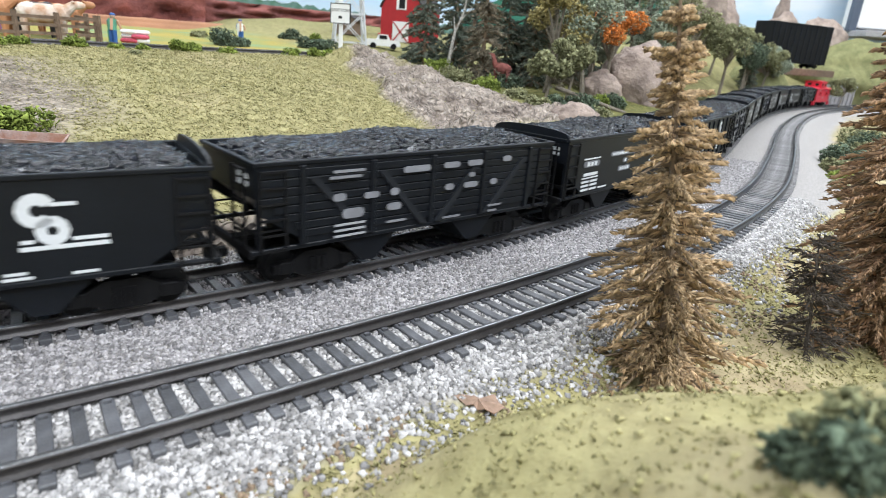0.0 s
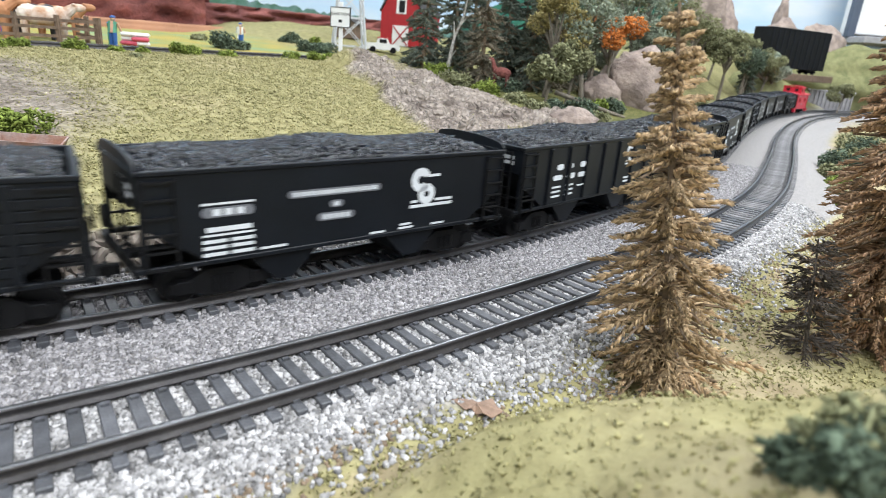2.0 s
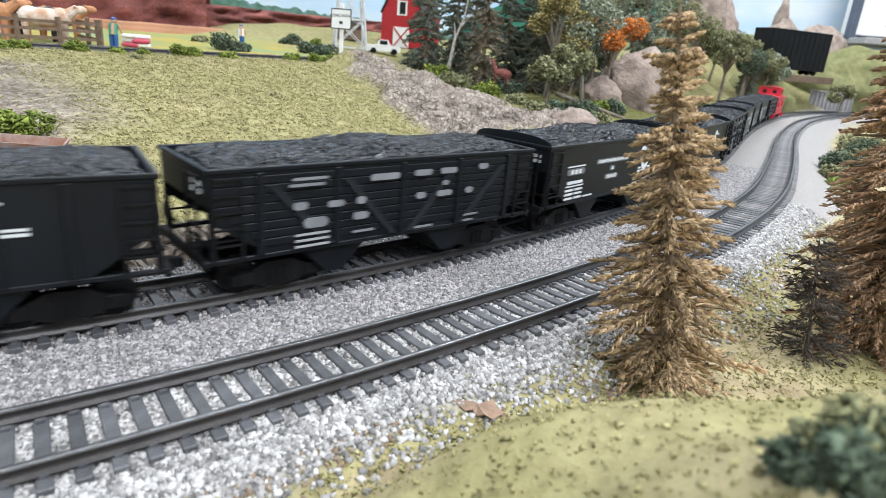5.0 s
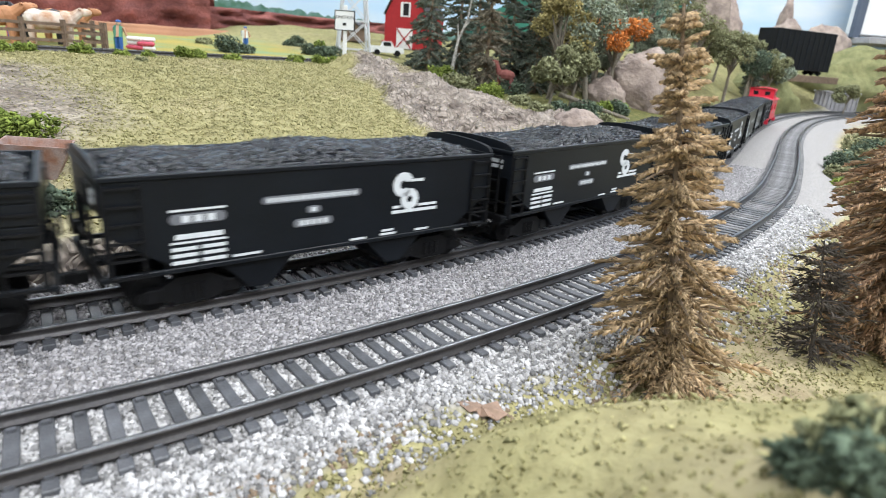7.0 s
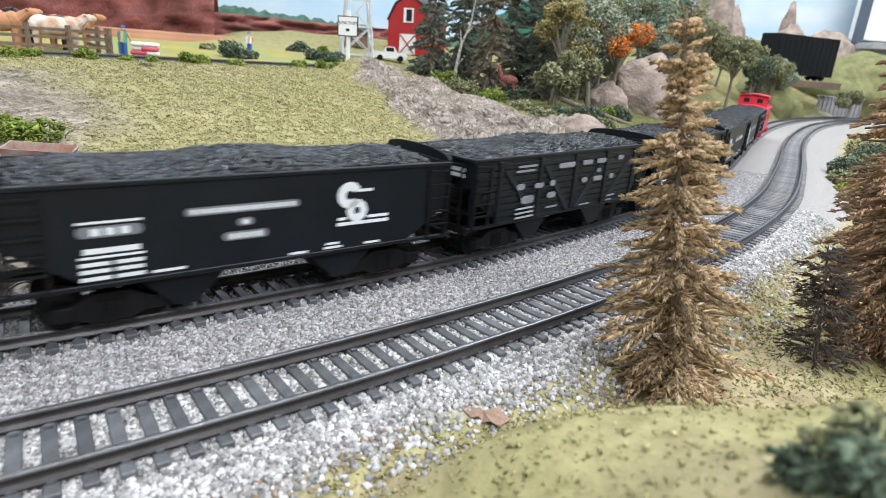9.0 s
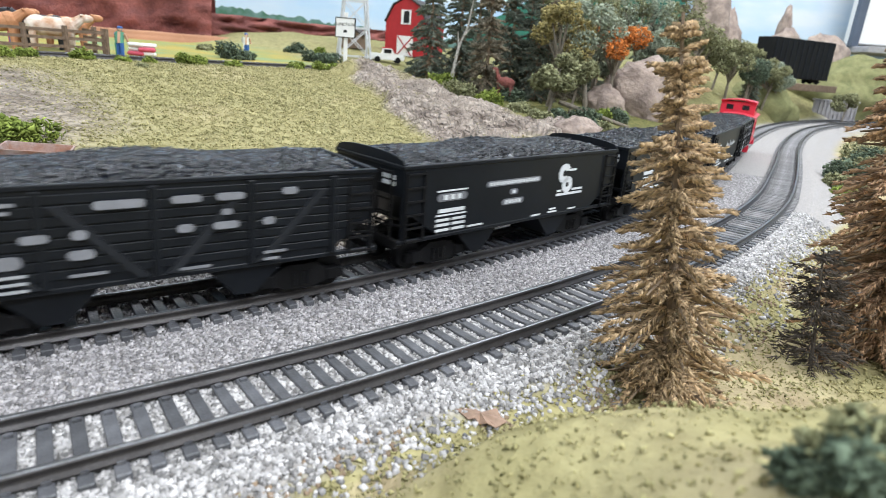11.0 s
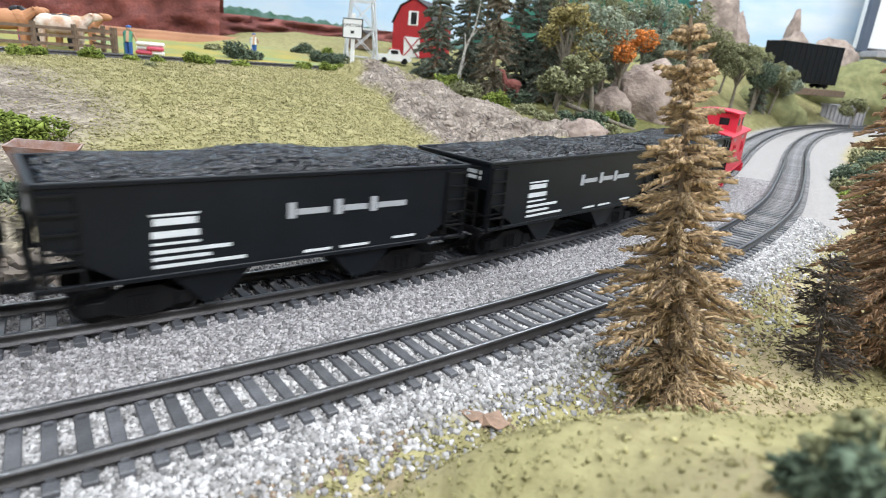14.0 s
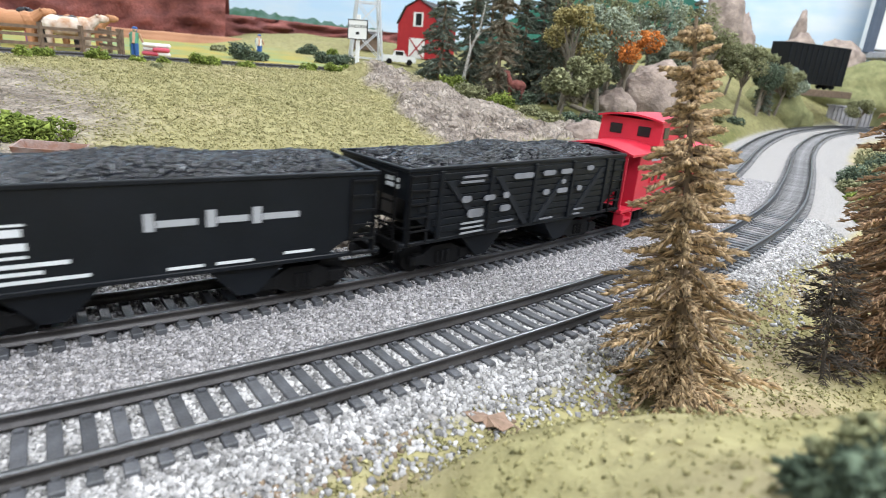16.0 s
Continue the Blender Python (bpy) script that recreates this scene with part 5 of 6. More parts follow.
def sign():
    x, y = -0.1185, 0.632
    z = gz(x, y)
    ob = thing("junction_sign", pose(x, y, z, 0, 0, -12), "white wooden junction sign board on a post", "sign")
    bm = bmesh.new()
    box(bm, -1.9, 1.9, -0.8, 0.8, -3, 46, 0.2)
    part("post", bm, M_WHITEPAINT, ob, scale=MM)
    bm = bmesh.new()
    box(bm, -10.5, 10.5, -1.9, -0.9, 22.5, 41.0, 0.2)
    board = part("board", bm, M_WHITEPAINT, ob, scale=MM)
    bm = bmesh.new()
    for a, b, c, d in ((-10.6, 10.6, 40.4, 41.2), (-10.6, 10.6, 22.3, 23.1), (-10.6, -9.9, 23.1, 40.4), (9.9, 10.6, 23.1, 40.4)):
        box(bm, a, b, -2.1, -0.85, c, d)
    part("board_frame", bm, M_INK, board, scale=MM)
    cu = bpy.data.curves.new("text", "FONT")
    cu.body, cu.size, cu.align_x, cu.extrude = "JUNCTION", 0.0040, "CENTER", 0.0001
    cu.materials.append(M_INK)
    t = new("text", cu)
    t.parent = board
    t.matrix_local = pose(0, -0.0020, 0.0335, 90)
    bm = bmesh.new()
    box(bm, -1.8, 1.8, -2.05, -1.85, 27.0, 29.6)
    part("text_bar", bm, M_INK, board, "small line of lettering", scale=MM)


sign()


def windmill_tower():
    x, y = -0.157, 0.90
    z = gz(x, y)
    ob = thing("windmill_tower", pose(x, y, z, 0, 0, 15), "silver lattice windmill tower in the farm field", "tower")
    W, T, HH = 22, 9, 150
    for sx in (-1, 1):
        for sy in (-1, 1):
            bm = bmesh.new()
            bar(bm, (sx * W, sy * W, 0), (sx * T, sy * T, HH), 2.4)
            part("leg", bm, M_STEELGREY, ob, scale=MM)
    lv = [4, 42, 78, 112, 148]
    for i, z0 in enumerate(lv):
        w0 = W + (T - W) * z0 / HH
        for a, b in (((-1, -1), (1, -1)), ((1, -1), (1, 1)), ((1, 1), (-1, 1)), ((-1, 1), (-1, -1))):
            bm = bmesh.new()
            bar(bm, (a[0] * w0, a[1] * w0, z0), (b[0] * w0, b[1] * w0, z0), 1.8)
            part("girt", bm, M_STEELGREY, ob, scale=MM)
            if i + 1 < len(lv):
                w1 = W + (T - W) * lv[i + 1] / HH
                for c, d in ((a, b), (b, a)):
                    bm = bmesh.new()
                    bar(bm, (c[0] * w0, c[1] * w0, z0), (d[0] * w1, d[1] * w1, lv[i + 1]), 1.2)
                    part("brace", bm, M_STEELGREY, ob, scale=MM)


windmill_tower()


def barn():
    x, y = -0.092, 1.19
    z = gz(x, y)
    ob = thing("barn", pose(x, y, z - 0.002, 0, 0, -14) @ Matrix.Scale(1.15, 4), "red gambrel-roofed barn with white doors", "barn")
    W, D, E = 33, 50, 48
    gam = [(-W, 0), (W, 0), (W, E), (W * 0.62, E + 26), (0, E + 38), (-W * 0.62, E + 26), (-W, E)]
    bm = bmesh.new()
    prism(bm, gam, -D, D)
    part("wall", bm, M_BARN, ob, scale=MM)
    for a, b in ((2, 3), (3, 4), (4, 5), (5, 6)):
        bm = bmesh.new()
        (xa, za), (xb, zb) = gam[a], gam[b]
        k = 2.0
        prism(bm, [(xa * 1.03, za + k * 0.4), (xb * 1.03, zb + k * 0.4), (xb * 1.06, zb + k), (xa * 1.08, za + k)], -D - 3, D + 3)
        part("roof_panel", bm, M_ROOF, ob, scale=MM)
    bm = bmesh.new()
    box(bm, -13, 13, -D - 1.2, -D + 0.2, 0, 30)
    dr = part("barn_door", bm, M_WHITEPAINT, ob, scale=MM)
    bm = bmesh.new()
    bar(bm, (-12, -D - 1.6, 1), (12, -D - 1.6, 29), 1.6)
    bar(bm, (12, -D - 1.6, 1), (-12, -D - 1.6, 29), 1.6)
    part("cross_brace", bm, M_BARN, dr, scale=MM)
    bm = bmesh.new()
    box(bm, -8, 8, -D - 1.0, -D + 0.2, 47, 68)
    lf = part("loft_frame", bm, M_WHITEPAINT, ob, scale=MM)
    # no hole is cut: a dark plate gives the shade inside the loft opening
    bm = bmesh.new()
    box(bm, -3.5, 5.5, -D - 1.6, -D - 0.9, 49, 66)
    part("loft_opening", bm, M_GLASS, lf, scale=MM)


barn()


def small_truck(x, y, turn):
    ob = thing("toy_truck", pose(x, y, gz(x, y), 0, 0, turn), "red and white model pickup truck near the barn", "truck")
    bm = bmesh.new()
    prism(bm, [(-24, 4), (24, 4), (25, 9), (22, 12), (10, 13), (6, 20), (-6, 20), (-9, 13), (-24, 13)], -9.5, 9.5)
    part("body", bm, M_WHITEPAINT, ob, scale=MM)
    bm = bmesh.new()
    box(bm, -8, 6, -8.5, 8.5, 19.6, 21.5, 0.8)
    part("cab_roof", bm, M_BARN, ob, scale=MM)
    bm = bmesh.new()
    box(bm, -6, 5, -9.8, -9.4, 13.5, 18.8)
    part("window_pane", bm, M_GLASS, ob, scale=MM)
    for wx in (-15, 15):
        for wy in (-9, 9):
            bm = bmesh.new()
            rod(bm, (wx, wy - 1.5, 4.2), (wx, wy + 1.5, 4.2), 4.2, n=16)
            part("wheel", bm, M_UNDER, ob, scale=MM)


small_truck(-0.112, 0.93, 12)


def shed(x, y):
    ob = thing("shed", pose(x, y, gz(x, y) - 0.001, 0, 0, -10), "small dark wooden shed behind the tower", "shed")
    bm = bmesh.new()
    prism(bm, [(-18, 0), (18, 0), (18, 22), (0, 32), (-18, 22)], -18, 18)
    part("wall", bm, M_WOOD, ob, scale=MM)
    for sg in (-1, 1):
        bm = bmesh.new()
        prism(bm, [(sg * 21, 20.5), (0, 32.5), (0, 34.5), (sg * 21, 22.5)], -20, 20)
        part("roof_panel", bm, M_ROOF, ob, scale=MM)


shed(-0.185, 1.06)
for bx, by, r, mt in ((-0.262, 0.69, 0.020, M_DARKBUSH), (-0.245, 0.70, 0.014, M_DARKBUSH), (-0.19, 0.80, 0.017, M_DARKBUSH), (-0.165, 0.79, 0.016, M_DARKBUSH), (-0.25, 0.93, 0.016, M_DARKBUSH), (-0.215, 0.94, 0.012, M_BUSH), (-0.33, 0.80, 0.010, M_OLIVE)):
    clump("field_bush", bx, by, gz(bx, by) - 0.002, r, mt, "dark green foam bush in the farm field", int(abs(bx) * 5000), n=420, size=0.0022, squash=1.0)


# ---- red cliffs behind the farm ----
def cliff(name, pts, z0, z1, depth, label, seed, mat, step=0.012, ragged=0.3):
    """A jagged rock face along a line of plan points, with courses and a flat top."""
    rs = np.random.RandomState(seed)
    p = np.array(pts, float)
    s = np.r_[0, np.cumsum(np.linalg.norm(np.diff(p, axis=0), axis=1))]
    n, m = int(s[-1] / step), 16
    ss = np.linspace(0, s[-1], n)
    line = np.c_[np.interp(ss, s, p[:, 0]), np.interp(ss, s, p[:, 1])]
    t = np.gradient(line, axis=0)
    t /= np.linalg.norm(t, axis=1)[:, None]
    nr = np.c_[-t[:, 1], t[:, 0]]
    v = []
    for j in range(m + 1):
        f = j / m
        course = 0.012 * math.floor(f * 5) / 5
        jag = np.array([noise.noise(Vector((a * 16, f * 7, seed))) + 0.5 * noise.noise(Vector((a * 50, f * 22, seed))) for a in ss])
        zz = z0 + (z1 - z0) * f * (1 + (0.05 * jag if j == m else 0))
        off = f * 0.02 + course + ragged * 0.03 * jag
        v.append(np.c_[line + nr * off[:, None] if np.ndim(off) else line + nr * off, np.broadcast_to(zz, n)])
    v.append(np.c_[line + nr * depth, np.full(n, z1)])
    v.append(np.c_[line + nr * depth, np.full(n, z0)])
    k = len(v)
    v = np.concatenate(v)
    i = (np.arange(k - 1)[:, None] * n + np.arange(n - 1)[None]).ravel()
    me = mesh_np(name, v, np.r_[np.c_[i, i + 1, i + n + 1], np.c_[i, i + n + 1, i + n]], mat)
    return tagged(new(name, me), label, "cliff")


cliff("red_cliff", [(-1.3, 0.80), (-0.75, 1.02), (-0.45, 1.12)], 0.03, 0.155, 0.15, "tall red sandstone cliff behind the farm", 3, M_REDROCK, ragged=1.0)
cliff("red_bank", [(-0.55, 1.17), (-0.33, 1.36), (-0.05, 1.50)], 0.05, 0.112, 0.12, "low red sandstone bank behind the field", 5, M_REDROCK, ragged=0.9)
cliff("tan_ledge", [(-1.3, 0.75), (-0.75, 0.93), (-0.45, 1.03), (-0.33, 1.26), (-0.05, 1.44)], 0.03, 0.068, 0.09, "smooth terracotta ledge at the cliff's foot", 7, M_TAN, ragged=0.02)

# ---- woods ----
for i, (x, y, hh, r, mt, lb) in enumerate((
        (-0.040, 0.752, 0.150, 0.034, M_PINE, "dark green spruce tree on the wooded rise"), (-0.005, 0.80, 0.165, 0.034, M_PINE, "dark green spruce tree on the wooded rise"),
        (0.028, 0.712, 0.160, 0.030, M_BROWNPINE, "brown-green spruce tree behind the rocks"), (0.060, 0.79, 0.150, 0.034, M_PINE, "dark green spruce tree on the wooded rise"),
        (0.082, 0.80, 0.140, 0.030, M_PINE, "dark green spruce tree on the wooded rise"), (0.115, 0.90, 0.16, 0.036, M_BROWNPINE, "brown-green spruce tree behind the rocks"),
        (0.165, 0.95, 0.17, 0.040, M_PINE, "dark green spruce tree on the wooded rise"), (0.02, 0.90, 0.19, 0.040, M_PINE, "dark green spruce tree on the wooded rise"),
        (0.105, 0.775, 0.150, 0.032, M_BROWNPINE, "brown-green spruce tree behind the rocks"), (0.135, 0.83, 0.150, 0.034, M_BROWNPINE, "brown-green spruce tree behind the rocks"), (0.088, 0.74, 0.13, 0.026, M_PINE, "dark green spruce tree on the wooded rise"),
        (0.215, 1.0, 0.16, 0.040, M_PINE, "dark green spruce tree on the wooded rise"), (0.30, 1.05, 0.14, 0.036, M_PINE, "dark green spruce tree on the wooded rise"),
        (0.36, 1.08, 0.15, 0.036, M_BROWNPINE, "brown-green spruce tree behind the rocks"), (0.535, 1.16, 0.095, 0.022, M_PINE, "slim dark spruce on the grassy slope"))):
    spruce("spruce_tree", x, y, gz(x, y) - 0.002, hh, r, mt, lb, 100 + i, levels=26, per=10, blades=26, thick=3.0, taper=0.8, gap=0.05)
for i, (x, y, hh, r, mt, lb) in enumerate((
        (0.092, 0.640, 0.060, 0.022, M_OLIVE, "small olive broadleaf tree by the line"), (0.100, 0.70, 0.105, 0.032, M_GOLD, "golden-yellow broadleaf tree among the spruces"),
        (0.118, 0.665, 0.072, 0.024, M_OLIVE, "small olive broadleaf tree by the line"), (0.146, 0.712, 0.115, 0.040, M_SAGE, "pale sage-green lichen tree"),
        (0.192, 0.800, 0.102, 0.034, M_ORANGE, "bright orange autumn tree"), (0.175, 0.83, 0.08, 0.026, M_SAGE, "pale sage-green lichen tree"),
        (0.29, 0.93, 0.105, 0.034, M_SAGE, "pale sage-green lichen tree"), (0.345, 0.98, 0.115, 0.036, M_OLIVE, "olive broadleaf tree behind the boulder"),
        (0.40, 1.05, 0.10, 0.036, M_OLIVE, "olive broadleaf tree on the grassy slope"), (0.455, 1.14, 0.085, 0.034, M_OLIVE, "olive broadleaf tree on the grassy slope"),
        (0.515, 1.13, 0.080, 0.026, M_DARKBUSH, "dark broadleaf tree on the grassy slope"), (0.575, 1.19, 0.080, 0.032, M_OLIVE, "olive broadleaf tree on the grassy slope"),
        (0.25, 1.0, 0.14, 0.04, M_OLIVE, "olive broadleaf tree behind the boulder"), (0.80, 1.30, 0.06, 0.03, M_OLIVE, "olive broadleaf tree beyond the curve"),
        (0.265, 0.965, 0.150, 0.044, M_SAGE, "pale sage-green lichen tree"), (0.315, 1.00, 0.140, 0.040, M_OLIVE, "olive broadleaf tree behind the boulder"),
        (0.20, 0.93, 0.150, 0.040, M_OLIVE, "olive broadleaf tree behind the boulder"), (0.10, 0.82, 0.130, 0.036, M_OLIVE, "olive broadleaf tree behind the boulder"),
        (0.43, 1.02, 0.105, 0.036, M_OLIVE, "olive broadleaf tree on the grassy slope"), (0.50, 1.10, 0.100, 0.036, M_DARKBUSH, "dark broadleaf tree on the grassy slope"),
        (0.555, 1.165, 0.105, 0.030, M_OLIVE, "olive broadleaf tree on the grassy slope"), (0.60, 1.20, 0.100, 0.032, M_SAGE, "pale sage-green lichen tree"))):
    leafy_tree("broadleaf_tree", x, y, gz(x, y) - 0.002, hh, r, mt, lb, 150 + i, n=1000, size=0.0025)
for i, (x, y, r, mt) in enumerate(((0.0, 0.68, 0.020, M_OLIVE), (0.03, 0.655, 0.018, M_BUSH), (0.06, 0.60, 0.018, M_OLIVE), (0.078, 0.57, 0.013, M_OLIVE), (0.10, 0.60, 0.016, M_DARKBUSH),
                                   (0.13, 0.63, 0.020, M_DARKBUSH), (0.15, 0.66, 0.016, M_BUSH), (0.175, 0.70, 0.018, M_DARKBUSH), (0.19, 0.74, 0.020, M_BUSH), (-0.025, 0.715, 0.018, M_BUSH),
                                   (0.115, 0.56, 0.016, M_DARKBUSH), (0.135, 0.585, 0.016, M_OLIVE), (0.41, 0.96, 0.016, M_DARKBUSH), (0.30, 0.86, 0.02, M_OLIVE), (0.36, 0.93, 0.018, M_OLIVE), (0.05, 0.70, 0.022, M_DARKBUSH))):
    clump("undergrowth", x, y, gz(x, y) - 0.003, r, mt, "tangled green foam undergrowth on the bank", 300 + i, n=420, size=0.0022, squash=0.9)
boulder("boulder", 0.246, 0.835, gz(0.246, 0.835) + 0.012, 0.050, 0.038, 0.052, M_ROCK, "large rounded tan plaster boulder by the line", 7)
boulder("boulder", 0.185, 0.80, gz(0.185, 0.80) + 0.004, 0.024, 0.022, 0.024, M_ROCK, "tan plaster boulder by the line", 8)
boulder("boulder", 0.265, 0.81, gz(0.265, 0.81) + 0.004, 0.026, 0.020, 0.020, M_ROCK, "tan plaster boulder by the line", 9)
boulder("boulder", 0.094, 0.482, gz(0.094, 0.482) + 0.001, 0.018, 0.012, 0.014, M_ROCK, "tan plaster boulder at the spur's end", 10)


def birch_tree():
    x, y = -0.012, 0.735
    ob = thing("birch_snag", pose(x, y, gz(x, y)), "bare white birch snag on the wooded rise", "tree")
    bm = bmesh.new()
    pts = [(0, 0, -2), (3, 0, 22), (6, 0, 42), (15, 0, 66), (19, 0, 95)]
    for i in range(4):
        rod(bm, pts[i], pts[i + 1], 2.6 - 0.5 * i, 2.1 - 0.5 * i, 7)
    part("trunk", bm, M_BIRCH, ob, scale=MM)
    for a, b in (((6, 0, 42), (4, 0, 60)), ((11, 0, 55), (24, 0, 72)), ((2, 0, 18), (9, 0, 28))):
        bm = bmesh.new()
        rod(bm, a, b, 1.1, 0.5, 6)
        part("limb", bm, M_BIRCH, ob, scale=MM)


birch_tree()
bm = bmesh.new()
rod(bm, (0, 0, 0), (0.075, -0.01, -0.020), 0.0026, 0.0018, 8)
thing("fallen_log", pose(0.105, 0.655, gz(0.12, 0.655) + 0.016), "fallen grey log leaning over the bank", "log", data=finish("fallen_log", bm, M_GREYBARK))


def moose():
    x, y = 0.050, 0.695
    ob = thing("deer_ornament", pose(x, y, gz(x, y) + 0.004, 0, 0, 160), "red-brown toy deer among the spruces", "deer")
    bm = bmesh.new()
    ball(bm, (0, 0, 15), 1, 2, (11, 5, 6))
    part("body", bm, M_REDROCK, ob, scale=MM)
    bm = bmesh.new()
    rod(bm, (8, 0, 17), (12, 0, 27), 3.2, 2.2, 8)
    ball(bm, (14, 0, 28), 1, 2, (4.5, 2, 2.2))
    part("head", bm, M_REDROCK, ob, scale=MM)
    for lx in (-7, 7):
        for ly in (-3, 3):
            bm = bmesh.new()
            rod(bm, (lx, ly, 13), (lx, ly, -3), 1.7, 1.0, 6)
            part("leg", bm, M_REDROCK, ob, scale=MM)


moose()


# ---- far end of the line ----
def gondola():
    """A tall black open car on the upper line."""
    x0, y0, x1, y1 = 0.765, 1.363, 0.605, 1.290
    a = math.degrees(math.atan2(y1 - y0, x1 - x0))
    ob = thing("gondola_car", pose((x0 + x1) / 2, (y0 + y1) / 2, 0.071, 0, 0, a), "tall black ribbed gondola standing on the upper line", "freight car")
    L = math.hypot(x1 - x0, y1 - y0) * 500
    bm = bmesh.new()
    box(bm, -L, L, -22, 22, 8, 84, 0.6)
    part("body", bm, M_UNDER, ob, scale=MM)
    for i in range(12):
        x = -L + 4 + i * (2 * L - 8) / 11
        for y in (-22.8, 22.0):
            bm = bmesh.new()
            box(bm, x - 1.1, x + 1.1, y, y + 0.8, 9, 82)
            part("side_rib", bm, M_BLACK, ob, scale=MM)
    for sg in (-1, 1):
        tk = part("truck", TRUCK, None, ob)
        tk.location = (sg * (L - 22) * MM, 0, 0)
        for x in (-9.5, 9.5):
            ws = part("wheelset", WHEELSET, None, tk)
            ws.location = (x * MM, 0, 4.7 * MM)


gondola()


def bridge_deck():
    ob = thing("bridge_deck", pose(0.70, 1.318, 0.068, 0, 0, 37.5), "brown timber bridge deck carrying the upper line", "bridge")
    bm = bmesh.new()
    box(bm, -160, 130, -26, 26, -12, 2, 1)
    part("deck", bm, M_WOOD, ob, scale=MM)


bridge_deck()


def girder_bridge():
    ob = thing("girder_wall", pose(0.845, 1.41, -0.004, 0, 0, 0), "pale grey ribbed girder wall beside the far curve", "bridge girder")
    bm = bmesh.new()
    box(bm, -48, 48, -3, 3, 4, 42, 0.5)
    part("web", bm, M_CONCRETE, ob, scale=MM)
    bm = bmesh.new()
    box(bm, -50, 50, -7, 7, 42, 45, 0.4)
    box(bm, -50, 50, -6, 6, 0, 4, 0.4)
    part("flange", bm, M_CONCRETE, ob, scale=MM)
    for i in range(11):
        bm = bmesh.new()
        box(bm, -46 + i * 9.2 - 1.2, -46 + i * 9.2 + 1.2, -6, -3, 4, 42)
        part("stiffener", bm, M_CONCRETE, ob, scale=MM)


girder_bridge()
boulder("rock_butte", 0.585, 1.56, 0.15, 0.050, 0.05, 0.165, M_ROCK, "tall tan plaster rock butte in front of the painted sky", 21, 0.25)
boulder("rock_butte", 0.64, 1.58, 0.13, 0.035, 0.04, 0.09, M_ROCK, "short tan plaster rock butte", 22, 0.3)
boulder("rock_pinnacle", 0.815, 1.66, 0.165, 0.018, 0.02, 0.085, M_ROCK, "thin tan rock pinnacle", 23, 0.25)
boulder("rock_butte", 0.815, 1.64, 0.14, 0.060, 0.04, 0.050, M_ROCK, "low tan rock mass under the pinnacle", 24, 0.2)
boulder("rock_butte", 0.93, 1.66, 0.13, 0.075, 0.04, 0.060, M_ROCK, "low tan rock mass by the backdrop", 25, 0.25)
boulder("far_bank", 0.95, 1.55, 0.05, 0.20, 0.10, 0.075, M_SLOPE, "yellow turf bank beyond the girder", 26, category="bank")
boulder("far_bank", 0.585, 1.245, 0.005, 0.075, 0.055, 0.058, M_SLOPE, "turf bank carrying the bridge end", 28, category="bank")
boulder("far_bank", 0.62, 1.62, 0.02, 0.30, 0.12, 0.13, M_SLOPE, "turf bank below the rock buttes", 27, category="bank")


def backdrop():
    """Curved hardboard sheet with a painted sky."""
    bm = bmesh.new()
    pts = [(-1.42, -0.6), (-1.42, 0.9), (-1.30, 1.4), (-0.9, 1.72), (-0.3, 1.86), (0.4, 1.92), (1.2, 1.95), (1.9, 1.95), (2.15, 1.7), (2.15, 0.0)]
    for i in range(len(pts) - 1):
        (xa, ya), (xb, yb) = pts[i], pts[i + 1]
        f = [bm.verts.new(c) for c in ((xa, ya, -0.1), (xb, yb, -0.1), (xb, yb, 0.75), (xa, ya, 0.75))]
        bm.faces.new(f)
    bmesh.ops.remove_doubles(bm, verts=bm.verts, dist=0.0005)
    r = bmesh.ops.extrude_face_region(bm, geom=bm.faces[:])
    for v in r["geom"]:
        if isinstance(v, bmesh.types.BMVert):
            v.co.x *= 1.006
            v.co.y += 0.006
    tagged(new("backdrop", finish("backdrop", bm, M_SKY)), "painted pale blue sky backdrop board", "backdrop", kind="structure")


backdrop()


def profile_board(name, pts, z0, tops, mat, label, jag, seed):
    """A thin painted cut-out standing before the backdrop."""
    rs = np.random.RandomState(seed)
    bm = bmesh.new()
    p = np.array(pts, float)
    s = np.r_[0, np.cumsum(np.linalg.norm(np.diff(p, axis=0), axis=1))]
    n = 160
    ss = np.linspace(0, s[-1], n)
    low, high = [], []
    for a in ss:
        x, y = np.interp(a, s, p[:, 0]), np.interp(a, s, p[:, 1])
        top = np.interp(a / s[-1], np.linspace(0, 1, len(tops)), tops) + jag * rs.uniform(-1, 1)
        low.append(bm.verts.new((x, y, z0)))
        high.append(bm.verts.new((x, y, top)))
    for i in range(n - 1):
        bm.faces.new((low[i], low[i + 1], high[i + 1], high[i]))
    r = bmesh.ops.extrude_face_region(bm, geom=bm.faces[:])
    for v in r["geom"]:
        if isinstance(v, bmesh.types.BMVert):
            v.co.y += 0.004
    tagged(new(name, finish(name, bm, mat)), label, "backdrop", kind="structure")


profile_board("treeline_backdrop", [(-1.25, 1.25), (-0.9, 1.55), (-0.3, 1.74), (0.05, 1.80)], 0.0, [0.20, 0.17, 0.145, 0.125, 0.105], M_TREEBOARD, "painted blue-green treeline cut-out", 0.006, 4)
profile_board("hill_backdrop", [(0.0, 1.78), (0.60, 1.80)], 0.0, [0.14, 0.20, 0.27, 0.30, 0.30, 0.27], M_HILLBOARD, "painted teal hill cut-out", 0.002, 5)


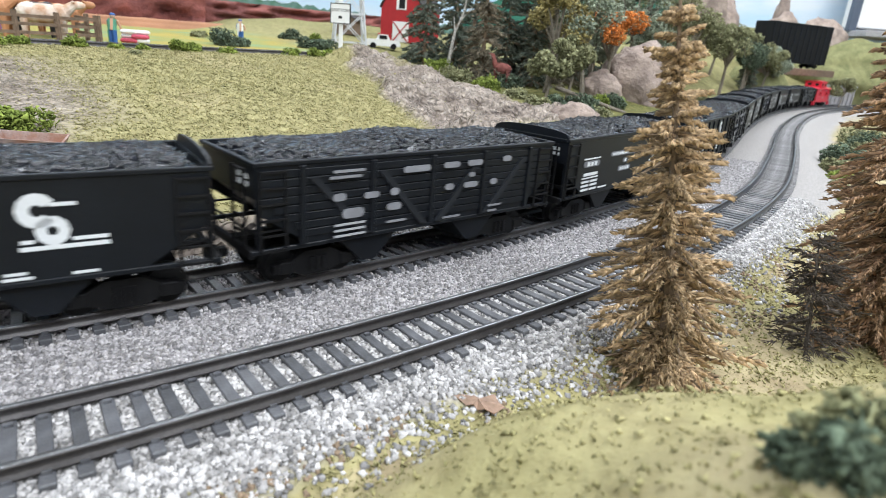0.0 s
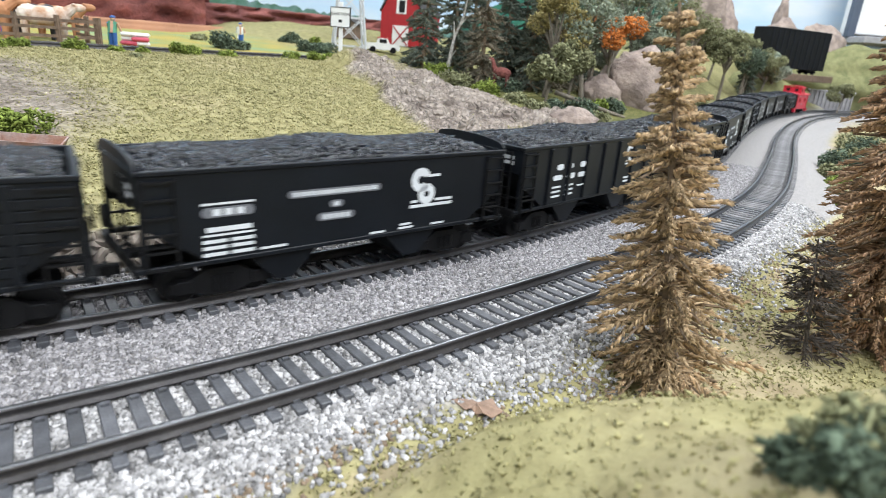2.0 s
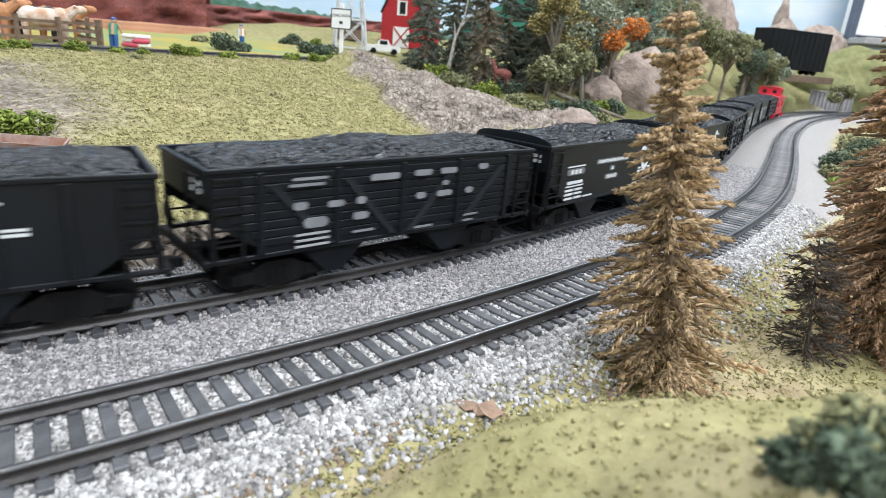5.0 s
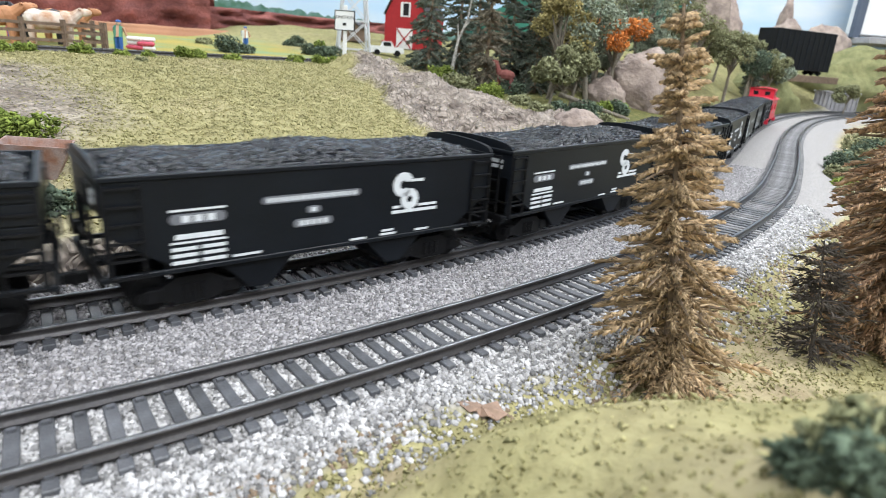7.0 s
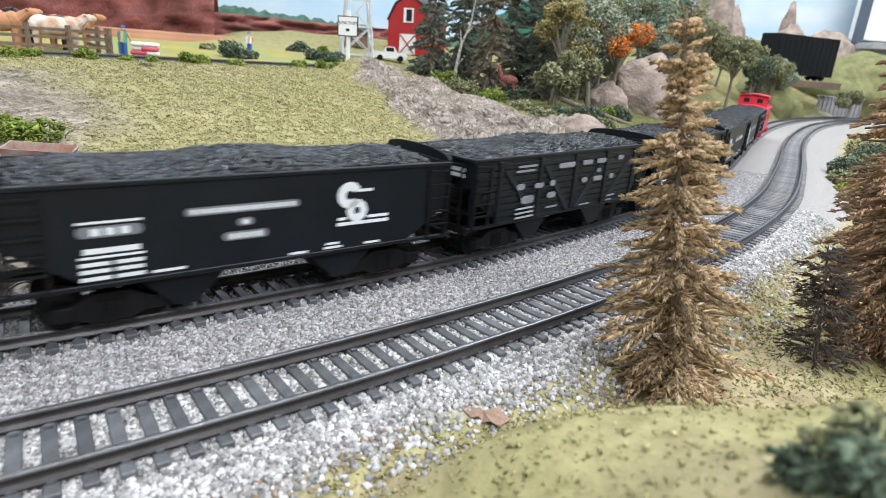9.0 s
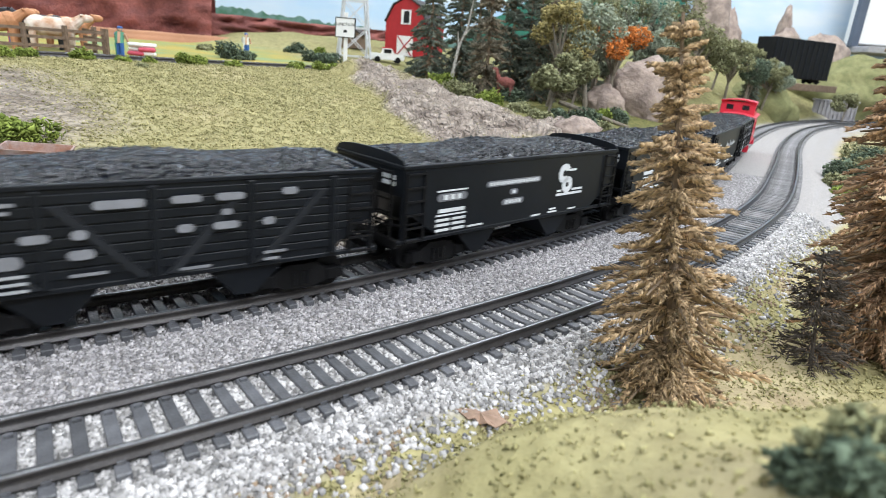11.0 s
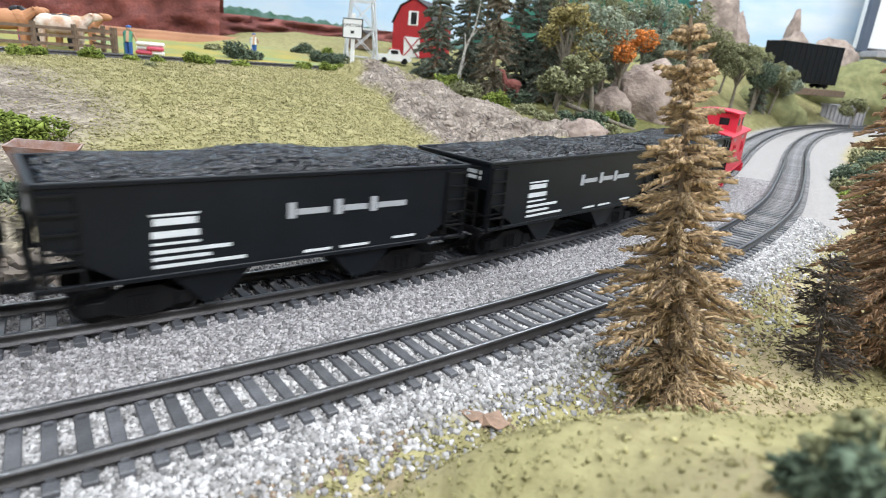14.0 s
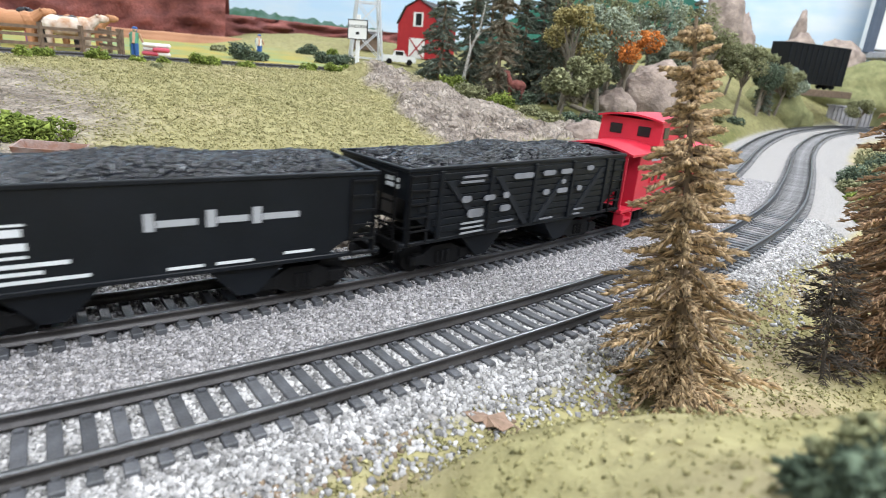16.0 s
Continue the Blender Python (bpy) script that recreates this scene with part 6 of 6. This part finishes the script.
def wall_panel():
    ob = thing("display_cabinet", pose(1.18, 1.84, 0.30, 0, 0, 0), "white panel cabinet with dark steel frame beyond the layout", "cabinet")
    bm = bmesh.new()
    box(bm, -0.075, 0.20, -0.02, 0.05, -0.11, 0.30, 0.003)
    part("panel", bm, M_WHITEPAINT, ob)
    for a, b, c, d in ((-0.097, -0.075, -0.12, 0.32), (0.20, 0.225, -0.12, 0.32), (-0.075, 0.20, 0.295, 0.32)):
        bm = bmesh.new()
        box(bm, a, b, -0.028, -0.008, c, d, 0.002)
        part("frame", bm, M_SLATE, ob)
    bm = bmesh.new()
    box(bm, -0.09, 0.22, -0.10, 0.05, -0.135, -0.118, 0.002)
    part("shelf", bm, M_CONCRETE, ob)


wall_panel()


# ---- the room around ----
def slab(name, x0, x1, y0, y1, z0, z1, mat, label, cat):
    bm = bmesh.new()
    box(bm, x0, x1, y0, y1, z0, z1)
    tagged(new(name, finish(name, bm, mat)), label, cat, kind="structure")


slab("floor", -2.6, 3.2, -2.6, 2.8, -1.25, -1.15, M_FLOOR, "plain room floor below the layout", "floor")
slab("ceiling", -2.6, 3.2, -2.6, 2.8, 1.45, 1.55, M_CEIL, "white tiled ceiling of the club room", "ceiling")
slab("wall_north", -2.6, 3.2, 2.7, 2.8, -1.15, 1.45, M_WALL, "off-white room wall behind the backdrop", "wall")
slab("wall_south", -2.6, 3.2, -2.6, -2.5, -1.15, 1.45, M_WALL, "off-white room wall", "wall")
slab("wall_west", -2.6, -2.5, -2.5, 2.7, -1.15, 1.45, M_WALL, "off-white room wall", "wall")
slab("wall_east", 3.1, 3.2, -2.5, 2.7, -1.15, 1.45, M_WALL, "off-white room wall", "wall")


def ceiling_light(x, y):
    ob = thing("ceiling_light", pose(x, y, 1.41), "unseen white ceiling housing above a room or fill light", "ceiling light", "ceiling lights")
    bm = bmesh.new()
    box(bm, -0.62, 0.62, -0.17, 0.17, 0.0, 0.04, 0.004)
    part("housing", bm, M_WHITEPAINT, ob)


# unseen housings, also over the two added fill lights
for lx, ly, share in LAMPS:
    ceiling_light(lx, ly)


motions()
